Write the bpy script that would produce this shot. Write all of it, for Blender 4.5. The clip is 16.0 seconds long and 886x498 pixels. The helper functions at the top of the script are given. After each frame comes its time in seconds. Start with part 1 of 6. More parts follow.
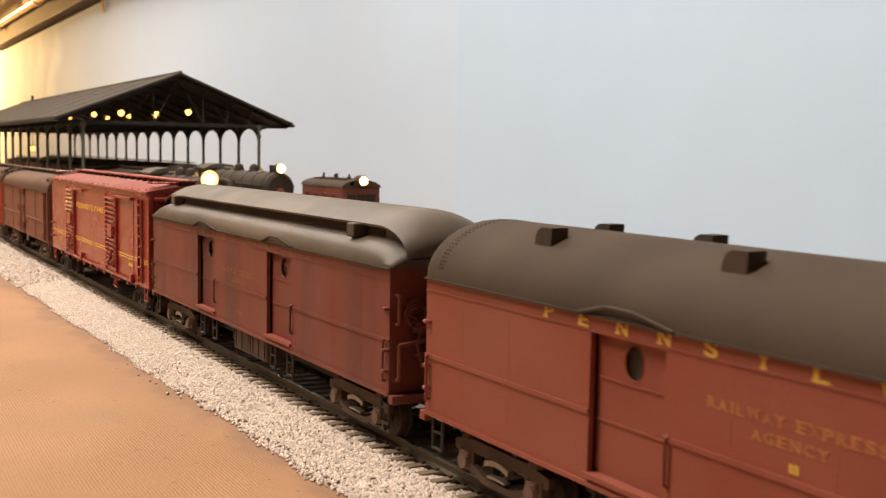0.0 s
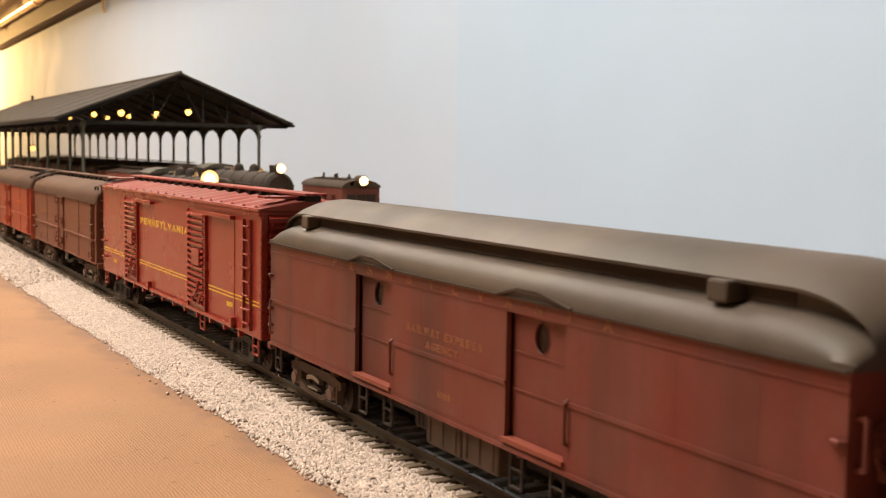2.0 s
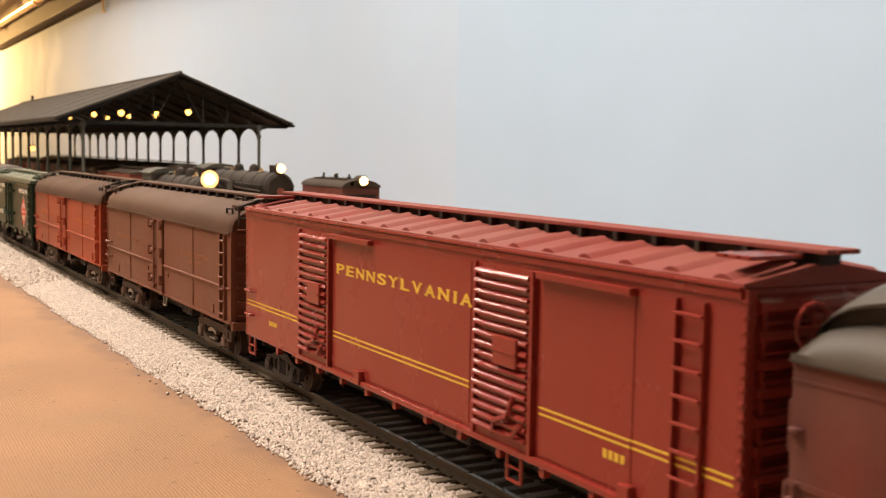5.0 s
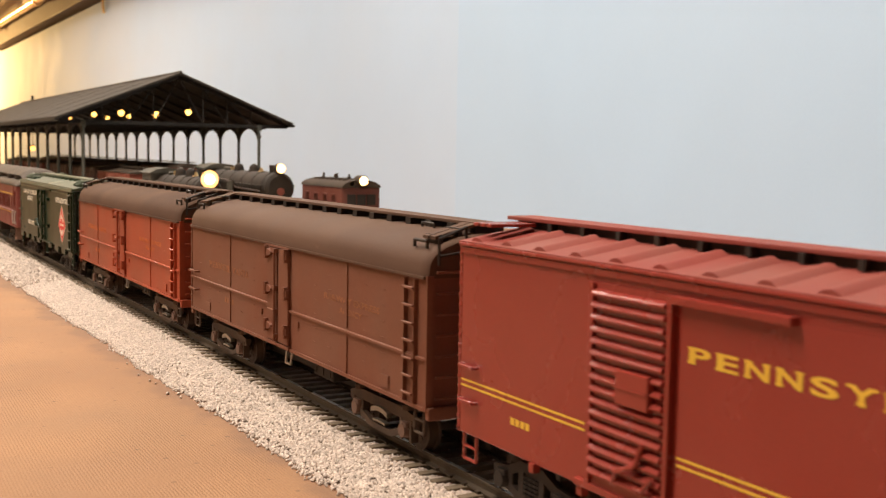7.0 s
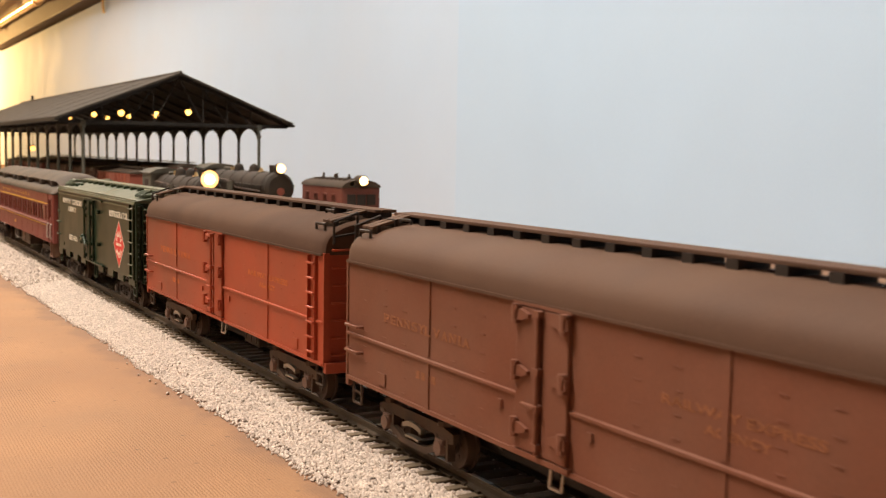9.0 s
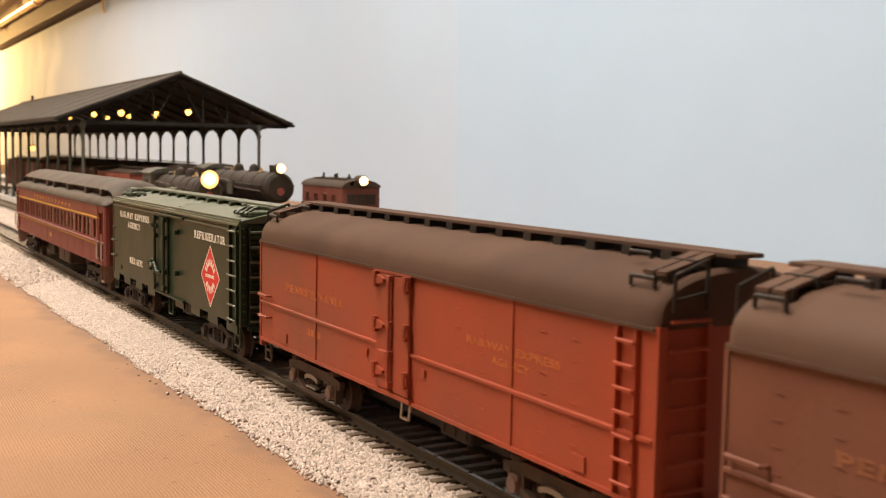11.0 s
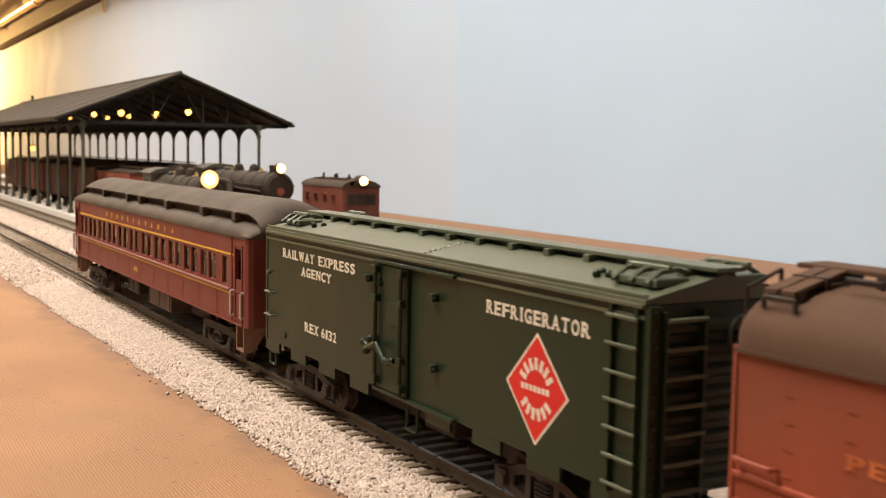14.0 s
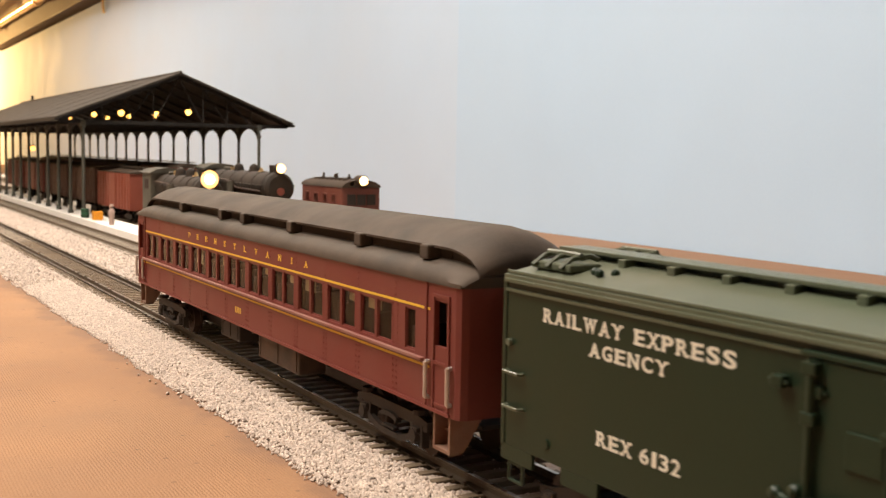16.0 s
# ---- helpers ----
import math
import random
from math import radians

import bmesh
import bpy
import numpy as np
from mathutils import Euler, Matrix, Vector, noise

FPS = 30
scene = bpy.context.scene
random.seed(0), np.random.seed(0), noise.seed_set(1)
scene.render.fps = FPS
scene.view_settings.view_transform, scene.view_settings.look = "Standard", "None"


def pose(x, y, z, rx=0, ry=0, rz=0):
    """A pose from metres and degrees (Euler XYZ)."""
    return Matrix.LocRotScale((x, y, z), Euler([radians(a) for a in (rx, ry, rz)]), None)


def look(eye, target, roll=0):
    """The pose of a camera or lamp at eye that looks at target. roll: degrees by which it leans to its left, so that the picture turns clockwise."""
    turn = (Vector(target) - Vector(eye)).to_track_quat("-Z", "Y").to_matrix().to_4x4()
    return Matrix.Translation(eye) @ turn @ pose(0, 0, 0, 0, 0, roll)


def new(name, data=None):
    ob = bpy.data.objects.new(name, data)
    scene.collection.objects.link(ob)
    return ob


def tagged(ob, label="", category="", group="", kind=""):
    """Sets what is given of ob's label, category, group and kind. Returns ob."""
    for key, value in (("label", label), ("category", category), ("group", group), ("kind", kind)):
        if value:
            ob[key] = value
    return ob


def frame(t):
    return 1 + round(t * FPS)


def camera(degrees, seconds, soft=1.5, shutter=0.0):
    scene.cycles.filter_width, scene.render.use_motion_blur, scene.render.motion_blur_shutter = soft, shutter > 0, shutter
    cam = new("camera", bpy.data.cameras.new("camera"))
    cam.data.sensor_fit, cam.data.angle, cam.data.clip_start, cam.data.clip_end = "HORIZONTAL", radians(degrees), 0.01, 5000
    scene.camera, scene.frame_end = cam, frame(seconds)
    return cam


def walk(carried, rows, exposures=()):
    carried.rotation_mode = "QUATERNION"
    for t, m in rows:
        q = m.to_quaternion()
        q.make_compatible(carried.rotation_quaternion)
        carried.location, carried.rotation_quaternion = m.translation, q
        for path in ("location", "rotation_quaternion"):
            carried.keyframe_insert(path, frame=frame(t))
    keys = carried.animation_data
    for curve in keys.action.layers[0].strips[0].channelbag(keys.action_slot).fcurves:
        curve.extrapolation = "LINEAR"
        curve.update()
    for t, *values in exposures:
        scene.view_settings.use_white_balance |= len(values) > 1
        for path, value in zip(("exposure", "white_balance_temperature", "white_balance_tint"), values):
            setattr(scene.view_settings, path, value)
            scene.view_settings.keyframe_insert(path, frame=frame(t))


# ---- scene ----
# Model railway at 1:87. x: across the track towards the backdrop, y: along the track away from the camera, z: up from the rail top.
EYE = (-0.1351, 0.0, 0.0723)
cam = camera(44.0, 16.0, soft=1.1, shutter=0.30)
YAW, PITCH, ROLL = radians(29.55), radians(5.026), 1.022
AIM = (EYE[0] + math.sin(YAW) * math.cos(PITCH), EYE[1] + math.cos(YAW) * math.cos(PITCH), EYE[2] - math.sin(PITCH))
walk(cam, [(0.0, look(EYE, AIM, ROLL)), (16.0, look(EYE, AIM, ROLL))])
cam.data.dof.use_dof = True
cam.data.dof.focus_distance = 0.34
cam.data.dof.aperture_fstop = 50.0

# ---- light ----
world = bpy.data.worlds.new("room_air")
scene.world = world
world.use_nodes = True
world.node_tree.nodes["Background"].inputs[0].default_value = (1.0, 0.86, 0.70, 1)
world.node_tree.nodes["Background"].inputs[1].default_value = 0.15
scene.view_settings.exposure = 0.0


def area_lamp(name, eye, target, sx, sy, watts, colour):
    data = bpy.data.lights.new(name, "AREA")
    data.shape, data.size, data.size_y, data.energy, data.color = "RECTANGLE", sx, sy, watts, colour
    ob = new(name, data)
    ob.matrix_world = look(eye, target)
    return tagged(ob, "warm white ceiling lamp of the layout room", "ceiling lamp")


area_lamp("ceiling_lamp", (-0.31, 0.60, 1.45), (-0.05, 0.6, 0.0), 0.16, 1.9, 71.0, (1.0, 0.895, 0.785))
area_lamp("ceiling_lamp", (0.0, 2.2, 1.40), (0.15, 2.1, 0.0), 0.16, 1.2, 46.0, (1.0, 0.88, 0.755))
bulb_light = bpy.data.lights.new("bare_bulb", "POINT")
bulb_light.energy, bulb_light.color, bulb_light.shadow_soft_size = 95.0, (1.0, 0.60, 0.22), 0.03
bulb_ob = tagged(new("bare_bulb", bulb_light), "bare warm light bulb under the basement joists", "light bulb")
bulb_ob.location = (0.0, 5.25, 0.40)


# ---- materials ----
def mat(name, base, rough=0.6, metal=0.0, vary=0.12, size=0.006, bump=0.15, grain=0.0006, dust=None, dust_amount=0.0,
        streaks=0.0, island=0.0, spec=0.3):
    """A weathered paint or surface: broad tone changes, fine grain, dust on it and streaks that run down."""
    m = bpy.data.materials.new(name)
    m.use_nodes = True
    nt = m.node_tree
    n, l = nt.nodes, nt.links
    b = n["Principled BSDF"]
    tc = n.new("ShaderNodeTexCoord")
    broad = n.new("ShaderNodeTexNoise")
    broad.inputs["Scale"].default_value = 1 / size
    broad.inputs["Detail"].default_value = 5
    l.new(tc.outputs["Object"], broad.inputs["Vector"])
    fine = n.new("ShaderNodeTexNoise")
    fine.inputs["Scale"].default_value = 1 / grain
    fine.inputs["Detail"].default_value = 3
    l.new(tc.outputs["Object"], fine.inputs["Vector"])
    ramp = n.new("ShaderNodeMix")
    ramp.data_type = "RGBA"
    ramp.inputs["A"].default_value = (*[c * (1 - vary * 1.6) for c in base], 1)
    ramp.inputs["B"].default_value = (*[min(1, c * (1 + vary * 1.6)) for c in base], 1)
    l.new(broad.outputs["Fac"], ramp.inputs["Factor"])
    colour = ramp.outputs["Result"]
    grainy = n.new("ShaderNodeMix")
    grainy.data_type, grainy.blend_type = "RGBA", "OVERLAY"
    grainy.inputs["Factor"].default_value = min(0.6, vary * 1.5)
    l.new(colour, grainy.inputs["A"])
    grey = n.new("ShaderNodeRGBToBW")
    l.new(fine.outputs["Color"], grey.inputs["Color"])
    l.new(grey.outputs["Val"], grainy.inputs["B"])
    colour = grainy.outputs["Result"]
    if streaks:
        mp = n.new("ShaderNodeMapping")
        mp.inputs["Scale"].default_value = (60, 60, 5)
        l.new(tc.outputs["Object"], mp.inputs["Vector"])
        st = n.new("ShaderNodeTexNoise")
        st.inputs["Scale"].default_value = 1.0
        st.inputs["Detail"].default_value = 3
        l.new(mp.outputs["Vector"], st.inputs["Vector"])
        cr = n.new("ShaderNodeMapRange")
        cr.inputs["From Min"].default_value, cr.inputs["From Max"].default_value = 0.46, 0.66
        cr.inputs["To Max"].default_value = streaks
        l.new(st.outputs["Fac"], cr.inputs["Value"])
        dk = n.new("ShaderNodeMix")
        dk.data_type = "RGBA"
        l.new(cr.outputs["Result"], dk.inputs["Factor"])
        l.new(colour, dk.inputs["A"])
        dk.inputs["B"].default_value = (*[c * 0.4 + 0.012 for c in base], 1)
        colour = dk.outputs["Result"]
    if dust:
        dn = n.new("ShaderNodeTexNoise")
        dn.inputs["Scale"].default_value = 1 / (size * 2.2)
        dn.inputs["Detail"].default_value = 6
        l.new(tc.outputs["Object"], dn.inputs["Vector"])
        dr = n.new("ShaderNodeMapRange")
        dr.inputs["From Min"].default_value, dr.inputs["From Max"].default_value = 0.3, 0.7
        dr.inputs["To Max"].default_value = dust_amount
        l.new(dn.outputs["Fac"], dr.inputs["Value"])
        dm = n.new("ShaderNodeMix")
        dm.data_type = "RGBA"
        l.new(dr.outputs["Result"], dm.inputs["Factor"])
        l.new(colour, dm.inputs["A"])
        dm.inputs["B"].default_value = (*dust, 1)
        colour = dm.outputs["Result"]
    if island:
        gi = n.new("ShaderNodeNewGeometry")
        oi = n.new("ShaderNodeObjectInfo")
        ad = n.new("ShaderNodeMath")
        l.new(gi.outputs["Random Per Island"], ad.inputs[0])
        l.new(oi.outputs["Random"], ad.inputs[1])
        fr = n.new("ShaderNodeMath")
        fr.operation = "FRACT"
        l.new(ad.outputs[0], fr.inputs[0])
        mr = n.new("ShaderNodeMapRange")
        mr.inputs["To Min"].default_value, mr.inputs["To Max"].default_value = 1 - island, 1 + island
        l.new(fr.outputs[0], mr.inputs["Value"])
        hv = n.new("ShaderNodeHueSaturation")
        l.new(mr.outputs["Result"], hv.inputs["Value"])
        l.new(colour, hv.inputs["Color"])
        colour = hv.outputs["Color"]
    l.new(colour, b.inputs["Base Color"])
    b.inputs["Metallic"].default_value = metal
    b.inputs["Specular IOR Level"].default_value = spec
    rr = n.new("ShaderNodeMapRange")
    rr.inputs["To Min"].default_value, rr.inputs["To Max"].default_value = max(0.05, rough - 0.1), min(1, rough + 0.1)
    l.new(broad.outputs["Fac"], rr.inputs["Value"])
    l.new(rr.outputs["Result"], b.inputs["Roughness"])
    if bump:
        bp = n.new("ShaderNodeBump")
        bp.inputs["Strength"].default_value = bump
        bp.inputs["Distance"].default_value = grain * 0.5
        l.new(fine.outputs["Fac"], bp.inputs["Height"])
        l.new(bp.outputs["Normal"], b.inputs["Normal"])
    return m


def glow(name, colour, strength):
    m = bpy.data.materials.new(name)
    m.use_nodes = True
    b = m.node_tree.nodes["Principled BSDF"]
    b.inputs["Base Color"].default_value = (1, 0.9, 0.7, 1)
    b.inputs["Emission Color"].default_value = (*colour, 1)
    b.inputs["Emission Strength"].default_value = strength
    return m


def glass(name, tint=(0.82, 0.84, 0.82), rough=0.03):
    m = bpy.data.materials.new(name)
    m.use_nodes = True
    b = m.node_tree.nodes["Principled BSDF"]
    b.inputs["Base Color"].default_value = (*tint, 1)
    b.inputs["Roughness"].default_value = rough
    b.inputs["Transmission Weight"].default_value = 1.0
    b.inputs["IOR"].default_value = 1.12
    return m


DUST = (0.30, 0.24, 0.18)
M_TUSCAN = mat("tuscan_paint", (0.165, 0.035, 0.024), 0.48, streaks=0.85, dust=DUST, dust_amount=0.10)
M_TUSCAN_LIGHT = mat("faded_tuscan_paint", (0.235, 0.052, 0.030), 0.5, dust=DUST, dust_amount=0.12, size=0.02)
M_BOXRED = mat("boxcar_red_paint", (0.265, 0.030, 0.020), 0.26, vary=0.06, dust=DUST, dust_amount=0.05, size=0.02, spec=0.5, bump=0.03)
M_BOXROOF = mat("dusty_boxcar_red_roof_paint", (0.25, 0.040, 0.029), 0.62, vary=0.1, dust=DUST, dust_amount=0.16, size=0.012, spec=0.25, bump=0.08)
M_BROWN = mat("brown_oxide_paint", (0.18, 0.060, 0.032), 0.6, dust=DUST, dust_amount=0.14, size=0.012)
M_ORANGE = mat("orange_red_paint", (0.40, 0.066, 0.027), 0.5, dust=(0.15, 0.065, 0.04), dust_amount=0.7, size=0.022)
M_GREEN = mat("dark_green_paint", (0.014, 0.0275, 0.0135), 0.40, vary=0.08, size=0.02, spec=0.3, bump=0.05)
# paler copy of the green: light on roof, hatches and rungs painted in
M_GREEN_LIT = mat("dusty_green_paint_lit", (0.075, 0.095, 0.058), 0.4, vary=0.1, dust=DUST, dust_amount=0.2, size=0.015)
M_COACH = mat("coach_red_paint", (0.170, 0.031, 0.025), 0.5, vary=0.08, dust=DUST, dust_amount=0.12, size=0.02)
M_ROOF = mat("dusty_black_roof_paint", (0.058, 0.046, 0.035), 0.52, dust=(0.17, 0.122, 0.085), dust_amount=0.5, size=0.012)
M_ROOF_COACH = mat("dull_dusty_roof_paint", (0.056, 0.043, 0.033), 0.72, vary=0.2, dust=(0.125, 0.092, 0.068), dust_amount=0.6, size=0.006, spec=0.2)
M_ROOF_RUST = mat("rusty_brown_roof_paint", (0.080, 0.045, 0.031), 0.85, dust=(0.135, 0.078, 0.05), dust_amount=0.6, size=0.012, spec=0.12)
M_ROOF_DARK = mat("sooty_brown_roof_paint", (0.050, 0.036, 0.026), 0.82, dust=(0.088, 0.060, 0.042), dust_amount=0.55, size=0.012, spec=0.15)
M_ROOF_BROWN = mat("weathered_brown_roof_paint", (0.095, 0.050, 0.032), 0.75, dust=(0.135, 0.076, 0.048), dust_amount=0.55, size=0.012, spec=0.18)
M_UNDER = mat("grimy_black_underframe", (0.024, 0.018, 0.014), 0.65, dust=(0.075, 0.044, 0.027), dust_amount=0.28, size=0.006)
M_TRUCK = mat("dusty_brown_truck", (0.035, 0.022, 0.015), 0.6, dust=(0.15, 0.085, 0.05), dust_amount=0.45, size=0.004)
# brown darkened for cars under the shed: its shade mixed into the paint
M_SHED_SHADE = mat("shed_shaded_brown_paint", (0.065, 0.026, 0.016), 0.6, dust=(0.10, 0.05, 0.03), dust_amount=0.4, size=0.01)
M_BEAR = mat("rusty_journal_cap", (0.15, 0.085, 0.06), 0.6, size=0.002)
M_STEPS = mat("dusty_step_paint", (0.20, 0.095, 0.06), 0.65, dust=DUST, dust_amount=0.4, size=0.004)
M_SILL = mat("dusty_sill_paint", (0.24, 0.085, 0.065), 0.6, dust=DUST, dust_amount=0.3, size=0.006)
M_STEEL = mat("worn_steel", (0.45, 0.42, 0.38), 0.3, 0.9, size=0.002)
M_SPRING = mat("bare_spring_metal", (0.26, 0.22, 0.17), 0.35, 0.7, size=0.002)
M_GOLD = mat("dull_gold_lettering", (0.62, 0.36, 0.06), 0.5, vary=0.1, bump=0)
M_YELLOW = mat("yellow_lettering", (0.75, 0.46, 0.05), 0.5, vary=0.06, bump=0)
M_FADED = mat("faded_gold_lettering", (0.26, 0.100, 0.045), 0.6, vary=0.3, bump=0, size=0.003)
M_GOLD_FADED = mat("worn_gold_lettering", (0.46, 0.125, 0.036), 0.6, vary=0.3, bump=0, size=0.003)
M_WORN = mat("nearly_worn_off_lettering", (0.36, 0.13, 0.045), 0.6, vary=0.3, bump=0, size=0.003)
M_CREAM = mat("cream_lettering", (0.72, 0.68, 0.56), 0.5, vary=0.06, bump=0)
M_DIAMOND = mat("bright_red_emblem", (0.62, 0.025, 0.02), 0.45, vary=0.05, bump=0)
M_SILVER = mat("silver_handrail", (0.55, 0.50, 0.46), 0.4, 0.5, size=0.003)
M_DARKIN = mat("unlit_interior_dark", (0.040, 0.020, 0.014), 0.8)
M_SEAT = mat("tan_interior_shade", (0.42, 0.30, 0.16), 0.8)
M_WINDOW = glass("dusty_window_glass")
M_RAIL = mat("weathered_brown_rail", (0.085, 0.062, 0.042), 0.5, 0.3, size=0.01)
M_RAIL_DUSTY = mat("dust_covered_rail", (0.14, 0.105, 0.072), 0.75, size=0.01)
M_GRIT = mat("grey_brown_ballast_stone", (0.33, 0.27, 0.21), 0.8, vary=0.15, size=0.004, island=0.35, bump=0.4, grain=0.0003)
M_RAILTOP = mat("polished_rail_head", (0.42, 0.38, 0.33), 0.28, 1.0, size=0.01)
M_TIE = mat("brown_tie", (0.185, 0.135, 0.088), 0.7, vary=0.2, size=0.004, island=0.18, bump=0.4)
M_TIE_GREY = mat("grey_weathered_tie", (0.23, 0.19, 0.145), 0.8, vary=0.25, size=0.005, island=0.2)
M_STONE = mat("white_ballast_stone", (0.555, 0.452, 0.375), 0.7, vary=0.1, size=0.004, island=0.24, bump=0.4, grain=0.0003)
M_BED = mat("ballast_bed", (0.42, 0.34, 0.28), 0.85, vary=0.3, size=0.0022, bump=0.8, grain=0.0009)
M_BED_GREY = mat("grey_ballast_bed", (0.31, 0.255, 0.20), 0.85, vary=0.3, size=0.003, bump=0.8, grain=0.0009)
M_PLATFORM = mat("white_platform", (0.86, 0.82, 0.76), 0.6, vary=0.05, size=0.03)
M_SHED = mat("black_shed_iron", (0.017, 0.014, 0.011), 0.7, size=0.01)
M_SHEDROOF = mat("dusty_grey_shed_roof", (0.056, 0.046, 0.037), 0.8, vary=0.15, size=0.03, streaks=0.3, spec=0.15)
M_POST = mat("grey_green_iron_post", (0.075, 0.075, 0.06), 0.55, size=0.01)
M_LOCO = mat("black_locomotive_paint", (0.022, 0.016, 0.011), 0.75, dust=(0.075, 0.046, 0.027), dust_amount=0.4, size=0.008)
M_LOCO_CAB = mat("dusty_grey_cab_paint", (0.065, 0.060, 0.045), 0.7, dust=(0.17, 0.13, 0.09), dust_amount=0.4, size=0.01)
M_RAILCAR = mat("red_railcar_paint", (0.15, 0.035, 0.022), 0.5, size=0.01, dust=DUST, dust_amount=0.15)
M_WOOD = mat("dark_joist_wood", (0.11, 0.062, 0.028), 0.65, vary=0.3, size=0.03, grain=0.004, streaks=0.4)
M_PIPE = mat("brass_coloured_pipe", (0.75, 0.50, 0.22), 0.3, 0.8, size=0.05)
M_PLASTER = mat("room_plaster", (0.55, 0.50, 0.44), 0.85, vary=0.05, size=0.2, grain=0.004)
M_CEIL = mat("dark_ceiling_boards", (0.16, 0.095, 0.05), 0.75, vary=0.2, size=0.1, grain=0.004)
M_FLOOR = mat("concrete_floor", (0.30, 0.27, 0.24), 0.8, vary=0.15, size=0.2, grain=0.003)
M_LAMP = glow("warm_lamp_glow", (1.0, 0.46, 0.09), 5.5)
M_HEAD = glow("headlight_glow", (1.0, 0.50, 0.11), 16.0)
M_HEAD2 = glow("small_headlight_glow", (1.0, 0.58, 0.20), 8.0)
# orange emission for a ring that imitates the halo round a headlight
M_HALO = glow("headlight_halo_glow", (1.0, 0.40, 0.05), 1.0)
M_EMBER = glow("dim_orange_glow", (1.0, 0.42, 0.08), 4.0)


def ground_material():
    """Kraft paper with fine ribs, scuffs and darker smears."""
    m = mat("brown_kraft_paper", (0.338, 0.179, 0.086), 0.74, vary=0.21, size=0.045, bump=0.0, grain=0.0011, dust=(0.265, 0.133, 0.063), dust_amount=0.8)
    nt = m.node_tree
    n, l = nt.nodes, nt.links
    tc = n.new("ShaderNodeTexCoord")
    mp = n.new("ShaderNodeMapping")
    mp.inputs["Rotation"].default_value = (0, 0, radians(1.0))
    l.new(tc.outputs["Object"], mp.inputs["Vector"])
    w = n.new("ShaderNodeTexWave")
    w.inputs["Scale"].default_value = 365.0
    w.inputs["Distortion"].default_value = 3.5
    w.inputs["Detail"].default_value = 2
    w.inputs["Detail Scale"].default_value = 3.0
    l.new(mp.outputs["Vector"], w.inputs["Vector"])
    lump = n.new("ShaderNodeTexNoise")
    lump.inputs["Scale"].default_value = 700.0
    lump.inputs["Detail"].default_value = 4
    l.new(tc.outputs["Object"], lump.inputs["Vector"])
    add = n.new("ShaderNodeMath")
    worn = n.new("ShaderNodeTexNoise")
    worn.inputs["Scale"].default_value = 38.0
    worn.inputs["Detail"].default_value = 6
    l.new(tc.outputs["Object"], worn.inputs["Vector"])
    rub = n.new("ShaderNodeMapRange")
    rub.inputs["From Min"].default_value, rub.inputs["From Max"].default_value = 0.4, 0.62
    rub.inputs["To Min"].default_value, rub.inputs["To Max"].default_value = 0.15, 1.0
    l.new(worn.outputs["Fac"], rub.inputs["Value"])
    ribs = n.new("ShaderNodeMath")
    ribs.operation = "MULTIPLY"
    l.new(w.outputs["Fac"], ribs.inputs[0])
    l.new(rub.outputs["Result"], ribs.inputs[1])
    l.new(ribs.outputs[0], add.inputs[0])
    l.new(lump.outputs["Fac"], add.inputs[1])
    bp = n.new("ShaderNodeBump")
    bp.inputs["Strength"].default_value = 0.32
    bp.inputs["Distance"].default_value = 0.0003
    l.new(add.outputs[0], bp.inputs["Height"])
    b = n["Principled BSDF"]
    l.new(bp.outputs["Normal"], b.inputs["Normal"])
    paint = b.inputs["Base Color"].links[0].from_socket
    # glue stain that follows the ballast's edge, and dark flecks
    sep = n.new("ShaderNodeSeparateXYZ")
    l.new(tc.outputs["Object"], sep.inputs[0])
    soak = n.new("ShaderNodeTexNoise")
    soak.inputs["Scale"].default_value = 55.0
    soak.inputs["Detail"].default_value = 5
    l.new(tc.outputs["Object"], soak.inputs["Vector"])
    slope = n.new("ShaderNodeMath")
    slope.operation, slope.inputs[1].default_value = "MULTIPLY_ADD", 0.0205
    l.new(sep.outputs["Y"], slope.inputs[0])
    l.new(sep.outputs["X"], slope.inputs[2])
    wob = n.new("ShaderNodeMath")
    wob.operation, wob.inputs[1].default_value = "MULTIPLY_ADD", 0.030
    l.new(soak.outputs["Fac"], wob.inputs[0])
    l.new(slope.outputs[0], wob.inputs[2])
    wet = n.new("ShaderNodeMapRange")
    wet.interpolation_type = "SMOOTHSTEP"
    wet.inputs["From Min"].default_value, wet.inputs["From Max"].default_value = -0.024, -0.014
    wet.inputs["To Max"].default_value = 0.75
    l.new(wob.outputs[0], wet.inputs["Value"])
    stain = n.new("ShaderNodeMix")
    stain.data_type = "RGBA"
    stain.inputs["B"].default_value = (0.205, 0.110, 0.062, 1)
    l.new(wet.outputs["Result"], stain.inputs["Factor"])
    l.new(paint, stain.inputs["A"])
    fleck = n.new("ShaderNodeTexVoronoi")
    fleck.inputs["Scale"].default_value = 130.0
    l.new(tc.outputs["Object"], fleck.inputs["Vector"])
    dot = n.new("ShaderNodeMapRange")
    dot.inputs["From Min"].default_value, dot.inputs["From Max"].default_value = 0.11, 0.05
    dot.inputs["To Max"].default_value = 0.6
    l.new(fleck.outputs["Distance"], dot.inputs["Value"])
    specks = n.new("ShaderNodeMix")
    specks.data_type = "RGBA"
    specks.inputs["B"].default_value = (0.10, 0.055, 0.030, 1)
    l.new(dot.outputs["Result"], specks.inputs["Factor"])
    l.new(stain.outputs["Result"], specks.inputs["A"])
    l.new(specks.outputs["Result"], b.inputs["Base Color"])
    return m


